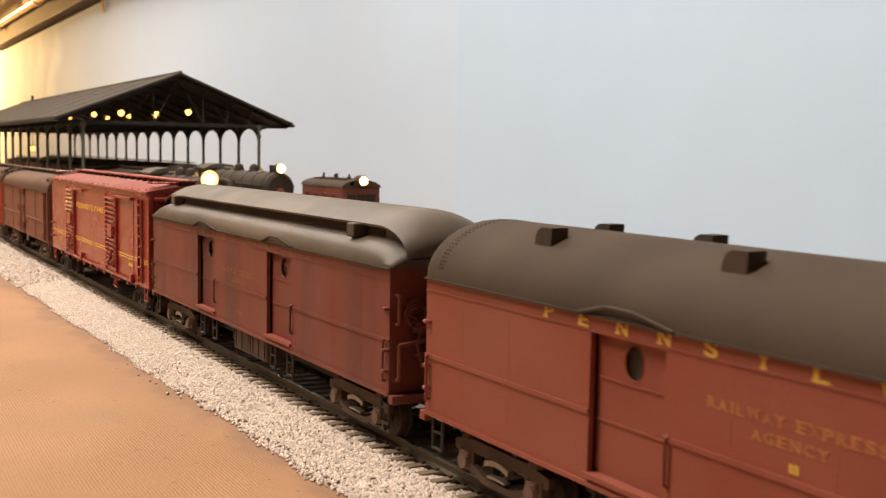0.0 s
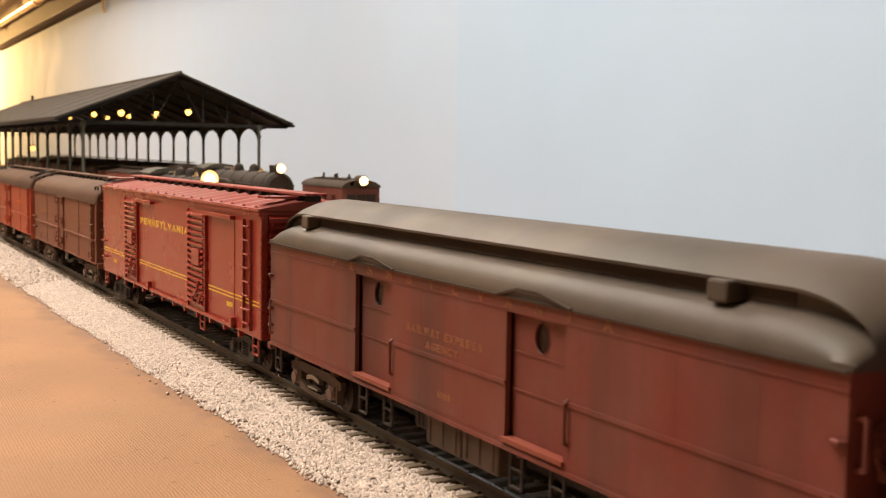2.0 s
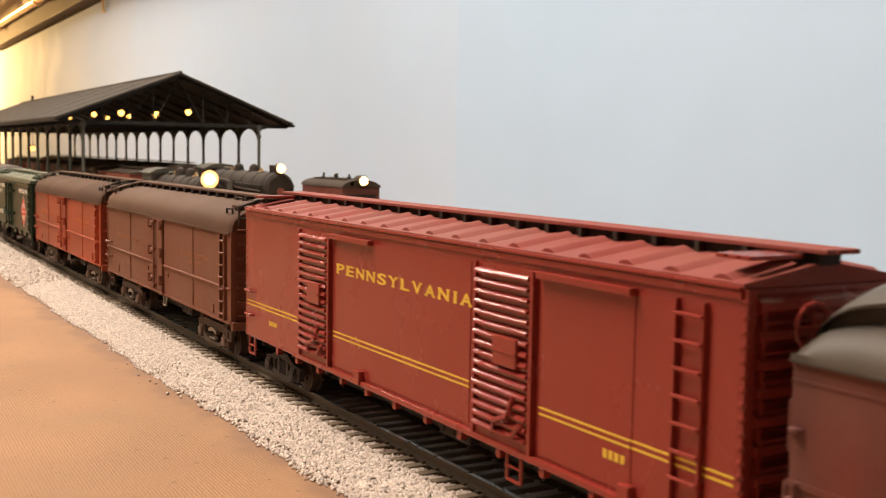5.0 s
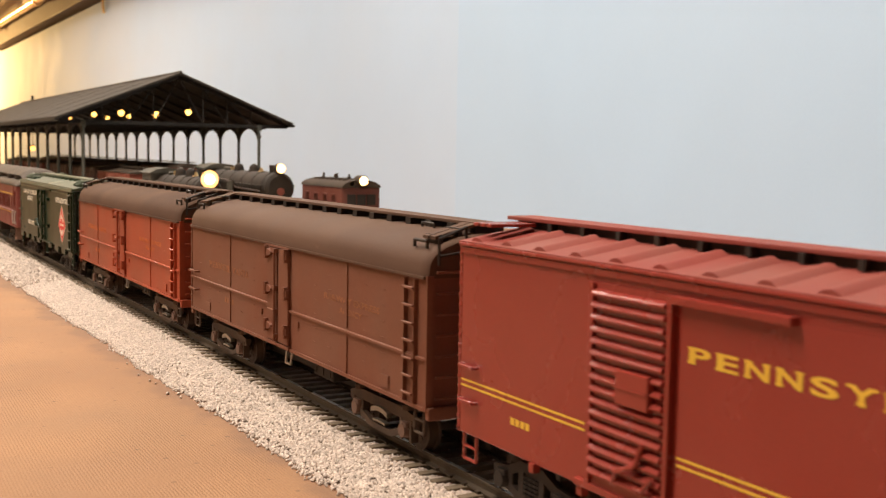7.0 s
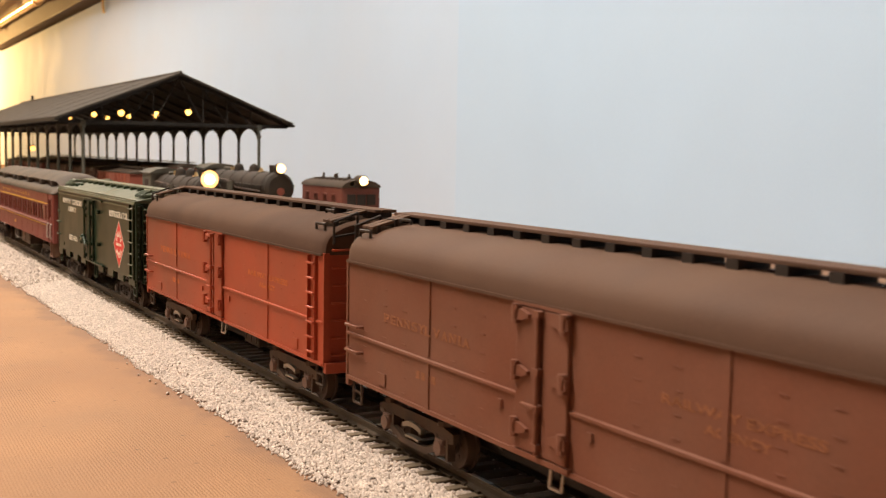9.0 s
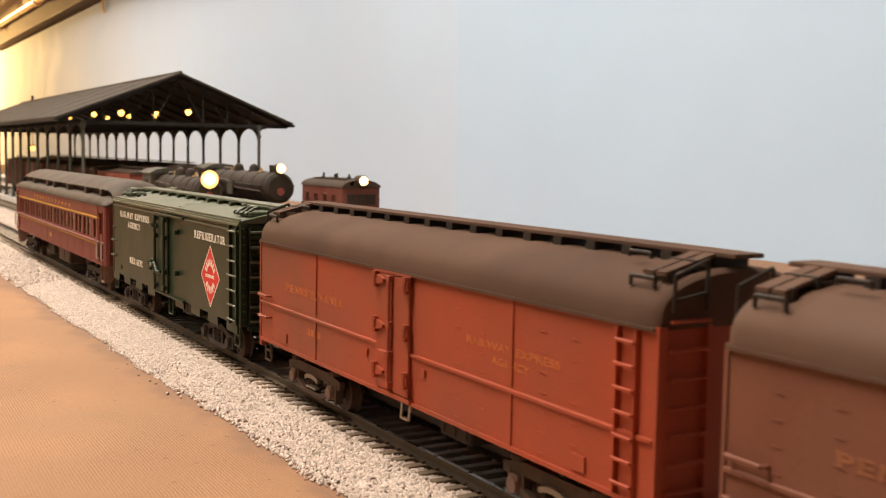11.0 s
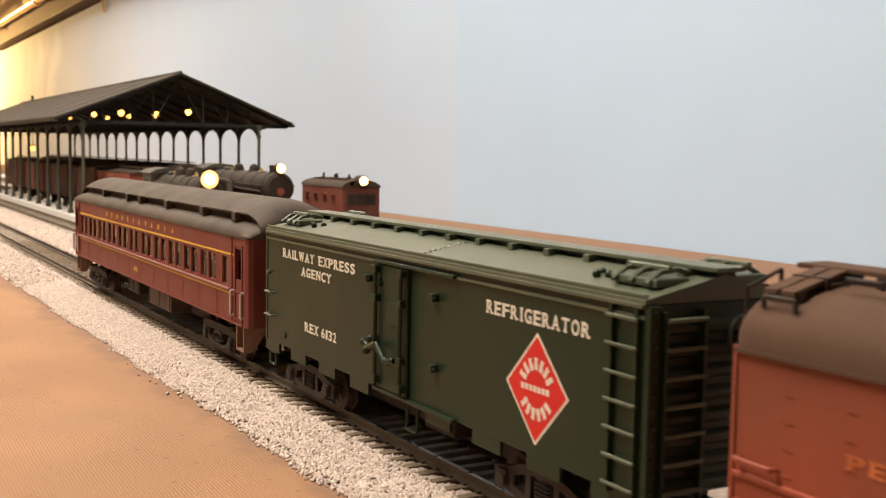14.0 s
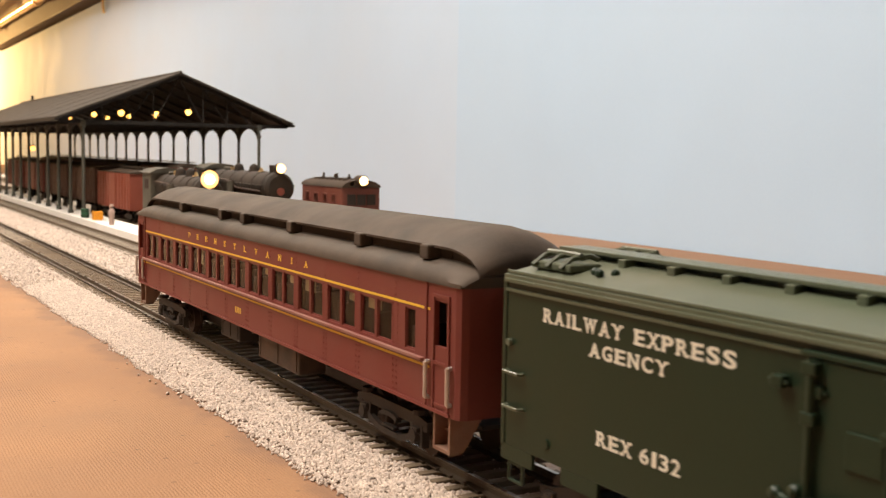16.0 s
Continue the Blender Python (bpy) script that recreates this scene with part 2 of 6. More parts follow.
def backdrop_material(name, base, aged):
    """Pale blue painted panel with faint warm blotches and drips."""
    return mat(name, base, 0.7, vary=0.03, size=0.10, bump=0.05, grain=0.002, dust=aged, dust_amount=0.4)


M_GROUND = ground_material()
M_BACKDROP = backdrop_material("pale_blue_backdrop_paint", (0.478, 0.632, 0.805), (0.52, 0.642, 0.78))
M_BACKDROP_AGED = backdrop_material("aged_pale_backdrop_paint", (0.505, 0.632, 0.79), (0.565, 0.640, 0.745))


# ---- mesh helpers; lengths in millimetres ----
K = 0.001


def box(bm, x0, x1, y0, y1, z0, z1, bevel=0.0):
    vs = [bm.verts.new((x * K, y * K, z * K)) for x in (x0, x1) for y in (y0, y1) for z in (z0, z1)]
    fs = [bm.faces.new([vs[i] for i in q]) for q in ((0, 1, 3, 2), (4, 6, 7, 5), (0, 4, 5, 1), (2, 3, 7, 6), (0, 2, 6, 4), (1, 5, 7, 3))]
    if bevel:
        bmesh.ops.bevel(bm, geom=list({e for f in fs for e in f.edges}), offset=bevel * K, segments=2, affect="EDGES", profile=0.5)


def rod(bm, a, b, r, seg=8, r2=None):
    a, b = Vector(a) * K, Vector(b) * K
    d = b - a
    m = Matrix.Translation((a + b) / 2) @ d.to_track_quat("Z", "Y").to_matrix().to_4x4()
    bmesh.ops.create_cone(bm, cap_ends=True, segments=seg, radius1=r * K, radius2=(r if r2 is None else r2) * K, depth=d.length, matrix=m)


def path_rod(bm, pts, r, seg=6):
    for a, b in zip(pts, pts[1:]):
        rod(bm, a, b, r, seg)


def ball(bm, p, r, seg=12):
    bmesh.ops.create_uvsphere(bm, u_segments=seg, v_segments=max(6, seg * 2 // 3), radius=r * K, matrix=Matrix.Translation(Vector(p) * K))


def sweep(bm, sections, cap=True, close=True):
    """Skin between sections, each a list of points; closed rings."""
    rings = [[bm.verts.new(Vector(p) * K) for p in s] for s in sections]
    n = len(rings[0])
    for a, b in zip(rings, rings[1:]):
        for i in range(n if close else n - 1):
            j = (i + 1) % n
            bm.faces.new((a[i], a[j], b[j], b[i]))
    if cap:
        bm.faces.new(rings[0][::-1])
        bm.faces.new(rings[-1])


def prism(bm, poly, y0, y1):
    """A cross section (x, z) drawn out along y."""
    sweep(bm, [[(x, y0, z) for x, z in poly], [(x, y1, z) for x, z in poly]])


def plate(bm, poly, x0, x1):
    """A side shape (y, z) with a thickness across."""
    sweep(bm, [[(x0, y, z) for y, z in poly], [(x1, y, z) for y, z in poly]])


def arc_pts(cx, cz, r, a0, a1, n):
    return [(cx + r * math.cos(radians(a0 + (a1 - a0) * i / n)), cz + r * math.sin(radians(a0 + (a1 - a0) * i / n))) for i in range(n + 1)]


def mesh_of(name, bm, material, smooth=False):
    bmesh.ops.recalc_face_normals(bm, faces=bm.faces[:])
    me = bpy.data.meshes.new(name)
    bm.to_mesh(me)
    bm.free()
    me.materials.append(material)
    if smooth:
        me.polygons.foreach_set("use_smooth", [True] * len(me.polygons))
        me.set_sharp_from_angle(angle=radians(38))
    return me


def part(name, bm, material, parent, label="", smooth=False, at=None):
    ob = new(name, mesh_of(name, bm, material, smooth))
    ob.parent = parent
    if at is not None:
        ob.location = Vector(at) * K
    if label:
        ob["label"] = label
    return ob


def thing(name, label, category, at=(0, 0, 0), group="", kind=""):
    ob = new(name)
    ob.empty_display_size = 0.02
    ob.location = Vector(at) * K
    return tagged(ob, label, category, group, kind)


def lettering(text, size, material, parent, y_left, z_base, x, bold=0.03, spacing=1.0, width=None, label=""):
    """Words on the near side of a car: they read from far y to near y. size: letter height in mm."""
    cu = bpy.data.curves.new("lettering", "FONT")
    cu.body, cu.size, cu.offset, cu.space_character = text, size * K * 1.42, bold * size * K, spacing
    cu.extrude = 0.00004
    tmp = new("lettering", cu)
    bpy.context.view_layer.update()
    me = bpy.data.meshes.new_from_object(tmp.evaluated_get(bpy.context.evaluated_depsgraph_get()))
    bpy.data.objects.remove(tmp)
    me.materials.clear()
    me.materials.append(material)
    co = np.empty(len(me.vertices) * 3)
    me.vertices.foreach_get("co", co)
    co = co.reshape(-1, 3)
    if width:
        co[:, 0] = (co[:, 0] - co[:, 0].min()) / max(1e-9, np.ptp(co[:, 0])) * width * K
    out = np.stack([x * K - co[:, 2], y_left * K - co[:, 0], z_base * K + co[:, 1]], 1)
    me.vertices.foreach_set("co", out.ravel())
    me.update()
    ob = new("lettering", me)
    ob.parent = parent
    if label:
        ob["label"] = label
    return ob


SERIFS = {"P": "ab", "E": "ab", "N": "abc", "Y": "acm", "L": "ab", "V": "ac", "A": "bd", "I": "nm", "R": "abd", "W": "ac", "X": "abcd", "F": "ab", "T": "m", "C": "", "G": "", "S": "", "O": ""}


ADVANCE = {"I": 0.58, "W": 1.3, "L": 0.95, "E": 0.95, " ": 0.7, "1": 0.7}


def slab_text(text, size, material, parent, y_left, z, x, width, label="", fill=0.86):
    """Bold slab-serif capitals: letters of the font with short bars at the ends of their stems, spread over width."""
    unit = width / sum(ADVANCE.get(c, 1.0) for c in text)
    bm = bmesh.new()
    y = y_left
    for ch in text:
        step_y = unit * ADVANCE.get(ch, 1.0)
        if ch != " ":
            serif = SERIFS.get(ch, "")
            full = step_y * fill
            w = full * (0.42 if ch == "I" else 0.6 if ch == "1" else 0.9)
            left = y - (full - w) / 2
            ob = lettering(ch, size, material, parent, left, z, x, 0.02 if ch.isdigit() else 0.036, width=w)
            bm.from_mesh(ob.data)
            bpy.data.objects.remove(ob)
            t, h = size * 0.14, min(unit * 0.17, size * 0.3)
            for k in serif:
                c = left - w * {"a": 0.12, "b": 0.12, "c": 0.88, "d": 0.88, "m": 0.5, "n": 0.5}[k]
                top = k in "acn"
                box(bm, x - 0.045, x, c - h, c + h, z + size - t if top else z, z + size if top else z + t)
        y -= step_y
    me = bpy.data.meshes.new("lettering")
    bm.to_mesh(me)
    bm.free()
    me.materials.append(material)
    ob = new("lettering", me)
    ob.parent = parent
    if label:
        ob["label"] = label
    return ob


def char_bars(count, material, parent, y_left, y_right, z0, z1, x, label=""):
    """Plain bars the size of a row of characters."""
    bm = bmesh.new()
    step = (y_left - y_right) / count
    for i in range(count):
        a = y_left - i * step
        box(bm, x - 0.05, x, a - step * 0.72, a, z0, z1)
    return part("marking", bm, material, parent, label)


# ---- the room and the table ----
def slab(name, dims, material, label, category, bevel=0.0):
    bm = bmesh.new()
    box(bm, *dims, bevel)
    return tagged(new(name, mesh_of(name, bm, material)), label, category, kind="structure")


slab("ground", (-260, 502, -900, 6400, -40, -7), M_GROUND, "brown ribbed kraft paper over the layout table top", "table top")
slab("floor", (-2600, 1400, -2600, 7000, -1120, -1100), M_FLOOR, "grey concrete basement floor", "floor")
slab("ceiling", (-2600, 1400, -2600, 7000, 1500, 1530), M_CEIL, "dark wooden basement ceiling", "ceiling")
slab("wall_west", (-2620, -2600, -2600, 7000, -1100, 1500), M_PLASTER, "plain plastered basement wall", "wall")
slab("wall_east", (700, 720, -2600, 7000, -1100, 1500), M_PLASTER, "plain plastered basement wall", "wall")
slab("wall_south", (-2600, 700, -2620, -2600, -1100, 1500), M_PLASTER, "plain plastered basement wall", "wall")
slab("wall_north", (-2600, 700, 6400, 6420, -1100, 1500), M_PLASTER, "plain plastered basement wall", "wall")

# backdrop panels butt together with fine joints
edges = (-900, 523, 1101, 2903, 4760, 6400)
for i, (a, b) in enumerate(zip(edges, edges[1:])):
    bm = bmesh.new()
    box(bm, 504 + 0.04 * (i % 2), 511, a, b, -40, 444 if i < 4 else 452)
    tagged(new("backdrop", mesh_of("backdrop", bm, M_BACKDROP if i < 2 else M_BACKDROP_AGED)), "pale sky-blue painted backdrop panel behind the tracks", "backdrop", kind="structure")

# joists, boards and a pipe above the backdrop at the far end
bm = bmesh.new()
box(bm, 470, 520, 1500, 6390, 452, 520, 2)
joist = tagged(new("ceiling_joist", mesh_of("ceiling_joist", bm, M_WOOD)), "dark stained wooden beam along the top of the backdrop", "beam")
bm = bmesh.new()
rod(bm, (440, 1500, 500), (440, 6390, 516), 13, 20)
for y in (2600, 3500, 4400):
    rod(bm, (440, y - 9, 503), (440, y + 9, 503), 16, 20)
tagged(new("pipe", mesh_of("pipe", bm, M_PIPE, True)), "shiny brass-coloured pipe along the joists", "pipe")
for y in (4800, 5400):
    bm = bmesh.new()
    box(bm, -300, 430, y, y + 38, 545, 640, 2)
    tagged(new("ceiling_joist", mesh_of("ceiling_joist", bm, M_WOOD)), "dark wooden ceiling joist running across", "beam")
bm = bmesh.new()
box(bm, 430, 500, 1500, 6390, 640, 650)
tagged(new("ceiling_boards", mesh_of("ceiling_boards", bm, M_WOOD)), "dark boards above the joists", "boards", kind="structure")
bm = bmesh.new()
path_rod(bm, [(498, 2890, 446), (498, 2890, 425), (501, 2890, 410)], 3.0, 10)
tagged(new("cable_clip", mesh_of("cable_clip", bm, M_PIPE, True)), "brass-coloured hanger clip on the beam", "clip")


# ---- tracks ----
def toe_x(y):
    """Where the ballast's near edge runs, in mm: it widens slowly along the track."""
    return np.interp(y, [-700, 120, 254, 379, 476, 765, 1700, 3600], [-29, -30.2, -32.9, -36.0, -38.0, -42.6, -46, -48])


def stones(name, count, x0, x1, y0, y1, z_of, r0, r1, material, label, seed):
    """Loose crushed stones, each its own small lump."""
    rng = np.random.default_rng(seed)
    g = (1 + 5 ** 0.5) / 2
    base = np.array([(-1, g, 0), (1, g, 0), (-1, -g, 0), (1, -g, 0), (0, -1, g), (0, 1, g), (0, -1, -g), (0, 1, -g), (g, 0, -1), (g, 0, 1), (-g, 0, -1), (-g, 0, 1)]) / 1.9
    tri = np.array([(0, 11, 5), (0, 5, 1), (0, 1, 7), (0, 7, 10), (0, 10, 11), (1, 5, 9), (5, 11, 4), (11, 10, 2), (10, 7, 6), (7, 1, 8),
                    (3, 9, 4), (3, 4, 2), (3, 2, 6), (3, 6, 8), (3, 8, 9), (4, 9, 5), (2, 4, 11), (6, 2, 10), (8, 6, 7), (9, 8, 1)])
    u, v = rng.random(count), rng.random(count)
    y = y0 + (y1 - y0) * v
    x = x0 + (x1 - x0) * u
    if "shoulder" in name:
        toe = toe_x(y) + np.sin(y * 0.045) * 0.7 + np.sin(y * 0.17 + 1) * 0.6
        x = toe + (x1 - toe) * u
        x = np.where(u < 0.12, x + rng.normal(0, 0.8, count), x)
        u = np.clip((x - toe) / (x1 - toe), 0, 1)
        z = np.interp(u, [0, 0.10, 0.28, 0.72, 0.9, 1], [-6.8, -6.0, -4.9, -3.3, -3.4, -3.9])
    else:
        z = z_of(x, y)
    p = np.stack([x, y, z], 1)
    r = (r0 + (r1 - r0) * rng.random(len(p)) ** 1.6)[:, None, None]
    shape = base[None] * (1 + 0.95 * (rng.random((len(p), 12, 3)) - 0.5)) * (0.75 + 0.5 * rng.random((len(p), 1, 3)))
    co = (p[:, None, :] + shape * r) * K
    faces = (tri[None] + 12 * np.arange(len(p))[:, None, None]).reshape(-1)
    me = bpy.data.meshes.new(name)
    me.vertices.add(len(p) * 12)
    me.vertices.foreach_set("co", co.ravel())
    nf = len(p) * 20
    me.loops.add(nf * 3)
    me.loops.foreach_set("vertex_index", faces)
    me.polygons.add(nf)
    me.polygons.foreach_set("loop_start", np.arange(nf) * 3)
    me.update(calc_edges=True)
    me.materials.append(material)
    return tagged(new(name, me), label, "ballast", kind="stuff")


def bank(x):
    """Height of the ballast across the near track, in mm."""
    return np.interp(x, [-50, -42, -36, -18, -15, -9, 16, 60], [-6.9, -6.6, -5.3, -3.2, -3.5, -3.9, -3.3, -3.2])


def bank_z(x, y):
    return bank(x)


bm = bmesh.new()
sweep(bm, [[(x, y, z) for x, z in ((float(toe_x(y)) + 1.5, -8), (float(toe_x(y)) + 4.5, -6.0), (-17, -3.9), (16, -4.0), (17, -3.6), (84, -3.6), (84, -8))] for y in (-700, 120, 254, 379, 476, 765, 1200, 1700, 3600)])
tagged(new("ballast_bed", mesh_of("ballast_bed", bm, M_BED)), "pale ballast bed under the near tracks", "ballast", kind="structure")
stones("ballast_shoulder", 50000, -38.6, -10.3, 120, 640, bank_z, 0.28, 0.64, M_STONE, "loose white crushed-stone ballast beside the track", 3)
stones("ballast_shoulder", 20000, -38.6, -10.3, 640, 1700, bank_z, 0.45, 0.9, M_STONE, "loose white crushed-stone ballast beside the track", 4)
stones("ballast_between", 5000, -8, 17, 120, 900, lambda x, y: bank(x) - 0.55, 0.35, 0.75, M_STONE, "white ballast stones between the ties", 5)
stones("ballast_between", 14000, 16, 54, 500, 1700, bank_z, 0.6, 1.2, M_STONE, "white ballast between the tracks", 6)
stones("ballast_between", 9000, -14, 15, 900, 1900, lambda x, y: x * 0 - 2.9, 0.45, 0.95, M_GRIT, "grey-brown gritty ballast burying the far ties", 7)
stones("stray_stone_scatter", 9, -41.5, -37, 320, 420, lambda x, y: x * 0 - 6.6, 0.35, 0.8, M_STONE, "few stray white stones on the brown paper", 8)


def rail_mesh(y0, y1):
    bm = bmesh.new()
    prism(bm, [(-1.5, -2.6), (1.5, -2.6), (1.5, -2.2), (0.35, -1.9), (0.35, -0.8), (0.6, -0.6), (0.6, -0.12), (-0.6, -0.12), (-0.6, -0.6), (-0.35, -0.8), (-0.35, -1.9), (-1.5, -2.2)], y0, y1)
    return bm


def track(x, y0, y1, near, tie_mat, label):
    t = thing("track", label, "railway track", (x, 0, 0), "tracks", "structure")
    for s in (-8.85, 8.85):
        r = part("rail", rail_mesh(y0, y1), M_RAIL if near else M_RAIL_DUSTY, t, at=(s, 0, 0))
        bm = bmesh.new()
        box(bm, -0.5, 0.5, y0, y1, -0.12, 0.0)
        part("rail_head", bm, M_RAILTOP if near else M_RAIL_DUSTY, r, "polished running surface" if near else "dull dusty running surface")
    rng = random.Random(int(x) + 5)

    def tie_bm(jit=0.0, bm=None, y=0.0):
        bm = bm or bmesh.new()
        box(bm, -15.5 + jit, 15.5 + jit, y - 1.35, y + 1.35, -4.6, -2.55)
        return bm
    count = int((y1 - y0) / 6.5)
    if near:
        me = mesh_of("tie", (lambda b: (box(b, -15.5, 15.5, -1.35, 1.35, -4.6, -2.55, 0.22), b)[1])(bmesh.new()), tie_mat)
        bolt = (lambda b: ([box(b, s + d - 0.5, s + d + 0.5, -0.6, 0.6, -2.55, -1.9) for s in (-8.85, 8.85) for d in (-1.9, 1.9)], b)[1])(bmesh.new())
        spikes = mesh_of("spike", bolt, M_RAIL)
    rest = bmesh.new()
    for i in range(count):
        y = y0 + i * 6.5
        if near and 130 < y < 1150:
            o = new("tie", me)
            o.parent = t
            o.matrix_basis = pose(rng.uniform(-0.0004, 0.0004), y * K, 0, 0, 0, rng.uniform(-0.8, 0.8))
            s = new("spike", spikes)
            s.parent = o
        else:
            tie_bm(rng.uniform(-0.4, 0.4), rest, y)
    o = part("far_ties", rest, tie_mat, t)
    o["kind"] = "stuff"
    return t


track(0, -650, 3400, True, M_TIE, "brown flex track with weathered rails in white ballast")
track(64, 300, 3400, False, M_TIE_GREY, "grey weathered siding track beside the platform")
track(135, 500, 3400, False, M_TIE_GREY, "dark track under the train shed")
track(200, 500, 3400, False, M_TIE_GREY, "dark track under the train shed")
track(259, 500, 3400, False, M_TIE_GREY, "dark track beside the train shed")
bm = bmesh.new()
prism(bm, [(47, -8), (50, -2.75), (81, -2.75), (84, -8)], 300, 3400)
tagged(new("siding_ballast", mesh_of("siding_ballast", bm, M_BED_GREY)), "grey fine ballast under the siding", "ballast", kind="structure")
bm = bmesh.new()
prism(bm, [(113, -8), (114, -3.4), (285, -3.4), (290, -8)], 560, 3400)
tagged(new("yard_ballast", mesh_of("yard_ballast", bm, M_BED_GREY)), "grey fine ballast under the yard tracks", "ballast", kind="structure")

# ---- platform and train shed ----
bm = bmesh.new()
box(bm, 84.5, 112, 760, 3300, -7, 2, 0.4)
tagged(new("platform", mesh_of("platform", bm, M_PLATFORM)), "low bright white station platform", "platform", kind="structure")
bm = bmesh.new()
box(bm, 222, 240, 1050, 3300, -7, 2, 0.4)
tagged(new("platform", mesh_of("platform", bm, M_PLATFORM)), "low white station platform under the shed", "platform", kind="structure")

shed = thing("train_shed", "long black iron train shed with a grey gabled roof", "train shed", (189, 1130, 0))
HALF, EAVE, RIDGE, LONG = 123.5, 101, 149.7, 1030
for s in (-1, 1):
    bm = bmesh.new()
    a = (RIDGE - EAVE) / HALF
    prism(bm, [(0, RIDGE - 2.0), (0, RIDGE), (s * HALF, EAVE), (s * HALF, EAVE - 2.0)], -6, LONG)
    slope = part("roof", bm, M_SHEDROOF, shed)
    for i in range(9):
        y = 110 * i + 60
        bm = bmesh.new()
        prism(bm, [(s * 1, RIDGE + 0.05), (s * 1, RIDGE - 0.8), (s * HALF, EAVE - 0.6), (s * HALF, EAVE + 0.25)], y, y + 0.8)
        part("seam", bm, M_SHEDROOF, slope)
    bm = bmesh.new()
    prism(bm, [(s * (HALF - 3), EAVE - 4.5), (s * (HALF - 3), EAVE - 2), (s * (HALF + 1.5), EAVE - 2.2), (s * (HALF + 1.5), EAVE - 4)], -7, LONG)
    part("gutter", bm, M_SHED, shed)
    # added black sheet: the unlit underside of the roof as a dark surface
    bm = bmesh.new()
    prism(bm, [(0, RIDGE - 3.2), (0, RIDGE - 2.1), (s * (HALF - 2), EAVE - 1.4), (s * (HALF - 2), EAVE - 2.6)], -4, LONG - 2)
    part("roof_shade_lining", bm, M_SHED, shed, "black sheet that keeps the roof's underside dark")
bm = bmesh.new()
prism(bm, [(0, RIDGE - 3.4), (-HALF + 6, EAVE - 2.8), (HALF - 6, EAVE - 2.8)], LONG - 8, LONG - 6)
part("gable_panel", bm, M_SHED, shed, "dark closed gable end")
bm = bmesh.new()
rod(bm, (0, -6, RIDGE), (0, LONG, RIDGE), 1.6, 8)
part("ridge_cap", bm, M_SHEDROOF, shed)
for y in (905,):
    bm = bmesh.new()
    rod(bm, (0, y, RIDGE), (0, y, RIDGE + 7), 2.2, 10)
    rod(bm, (0, y, RIDGE + 7), (0, y, RIDGE + 9), 3.6, 10, 1.0)
    part("roof_vent", bm, M_SHEDROOF, shed)
for i in range(16):
    y = 66 * i + 3
    bm = bmesh.new()
    for s in (-1, 1):
        prism(bm, [(0, RIDGE - 6), (0, RIDGE - 2), (s * HALF, EAVE - 2), (s * (HALF - 4), EAVE - 5)], y - 1.2, y + 1.2)
        for k in range(1, 4 if i in (0, 15) else 1):
            x = s * k * 26
            rod(bm, (x, y, EAVE - 4), (x, y, RIDGE - 4 - abs(x) * (RIDGE - EAVE) / HALF), 0.8, 6)
            rod(bm, (x, y, EAVE - 4), (x - s * 26, y, RIDGE - 5 - (abs(x) - 26) * (RIDGE - EAVE) / HALF), 0.8, 6)
    box(bm, -HALF + 4, HALF - 4, y - 1.2, y + 1.2, EAVE - 6, EAVE - 2.5)
    part("roof_truss", bm, M_SHED, shed)
    for x in (-96.4, 87.5):
        bm = bmesh.new()
        rod(bm, (x, y, 2), (x, y, 6), 3.2, 12, 2.4)
        rod(bm, (x, y, 6), (x, y, 92), 1.9, 12, 1.6)
        rod(bm, (x, y, 84), (x, y, 87), 2.2, 12, 2.8)
        box(bm, x - 2.4, x + 2.4, y - 2.4, y + 2.4, 92, 98)
        part("post", bm, M_POST, shed, smooth=True)
        if i < 15:
            # pointed arch between two posts
            bm = bmesh.new()
            poly = [(y, 98), (y, 80)]
            for k in range(9):
                f = k / 8
                poly.append((y + 33 * (1 - math.cos(f * math.pi / 2)) * 0.9 + 3 * f + 1.6, 80 + 14.5 * math.sin(f * math.pi / 2)))
            for k in range(8, -1, -1):
                f = k / 8
                poly.append((y + 66 - 33 * (1 - math.cos(f * math.pi / 2)) * 0.9 - 3 * f - 1.6, 80 + 14.5 * math.sin(f * math.pi / 2)))
            poly += [(y + 66, 80), (y + 66, 98)]
            plate(bm, poly, x - 1.0, x + 1.0)
            part("arch", bm, M_SHED, shed)


def shed_lamp(x, y, z, material, r):
    t = thing("hanging_lamp", "small glowing warm lamp hanging in the train shed", "lamp", (x, y, z), "lamps in the shed")
    bm = bmesh.new()
    r *= 0.84
    ball(bm, (0, 0, 0), r, 16)
    part("bulb", bm, material, t, "glowing warm bulb", True)
    bm = bmesh.new()
    top = RIDGE - abs(x - 189) * (RIDGE - EAVE) / HALF - 3 - z
    rod(bm, (0, 0, r * 0.85), (0, 0, r * 1.5), r * 0.75, 14, r * 0.3)
    rod(bm, (0, 0, r * 1.4), (0, 0, max(top, r * 1.5 + 4)), 0.3, 6)
    part("shade", bm, M_SHED, t, "small black shade")


for x, y, z, m, r in ((213, 1180, 111, M_LAMP, 4.0), (183, 1200, 108, M_LAMP, 4.2), (181, 1350, 113, M_LAMP, 4.4), (197, 1380, 110, M_LAMP, 3.4),
                      (185, 1520, 115, M_LAMP, 4.0), (211, 1560, 112.5, M_LAMP, 3.4), (198, 1750, 115, M_EMBER, 2.6), (200, 1900, 117, M_EMBER, 2.6),
                      (119, 1600, 68, M_EMBER, 4.0)):
    shed_lamp(x, y, z, m, r)


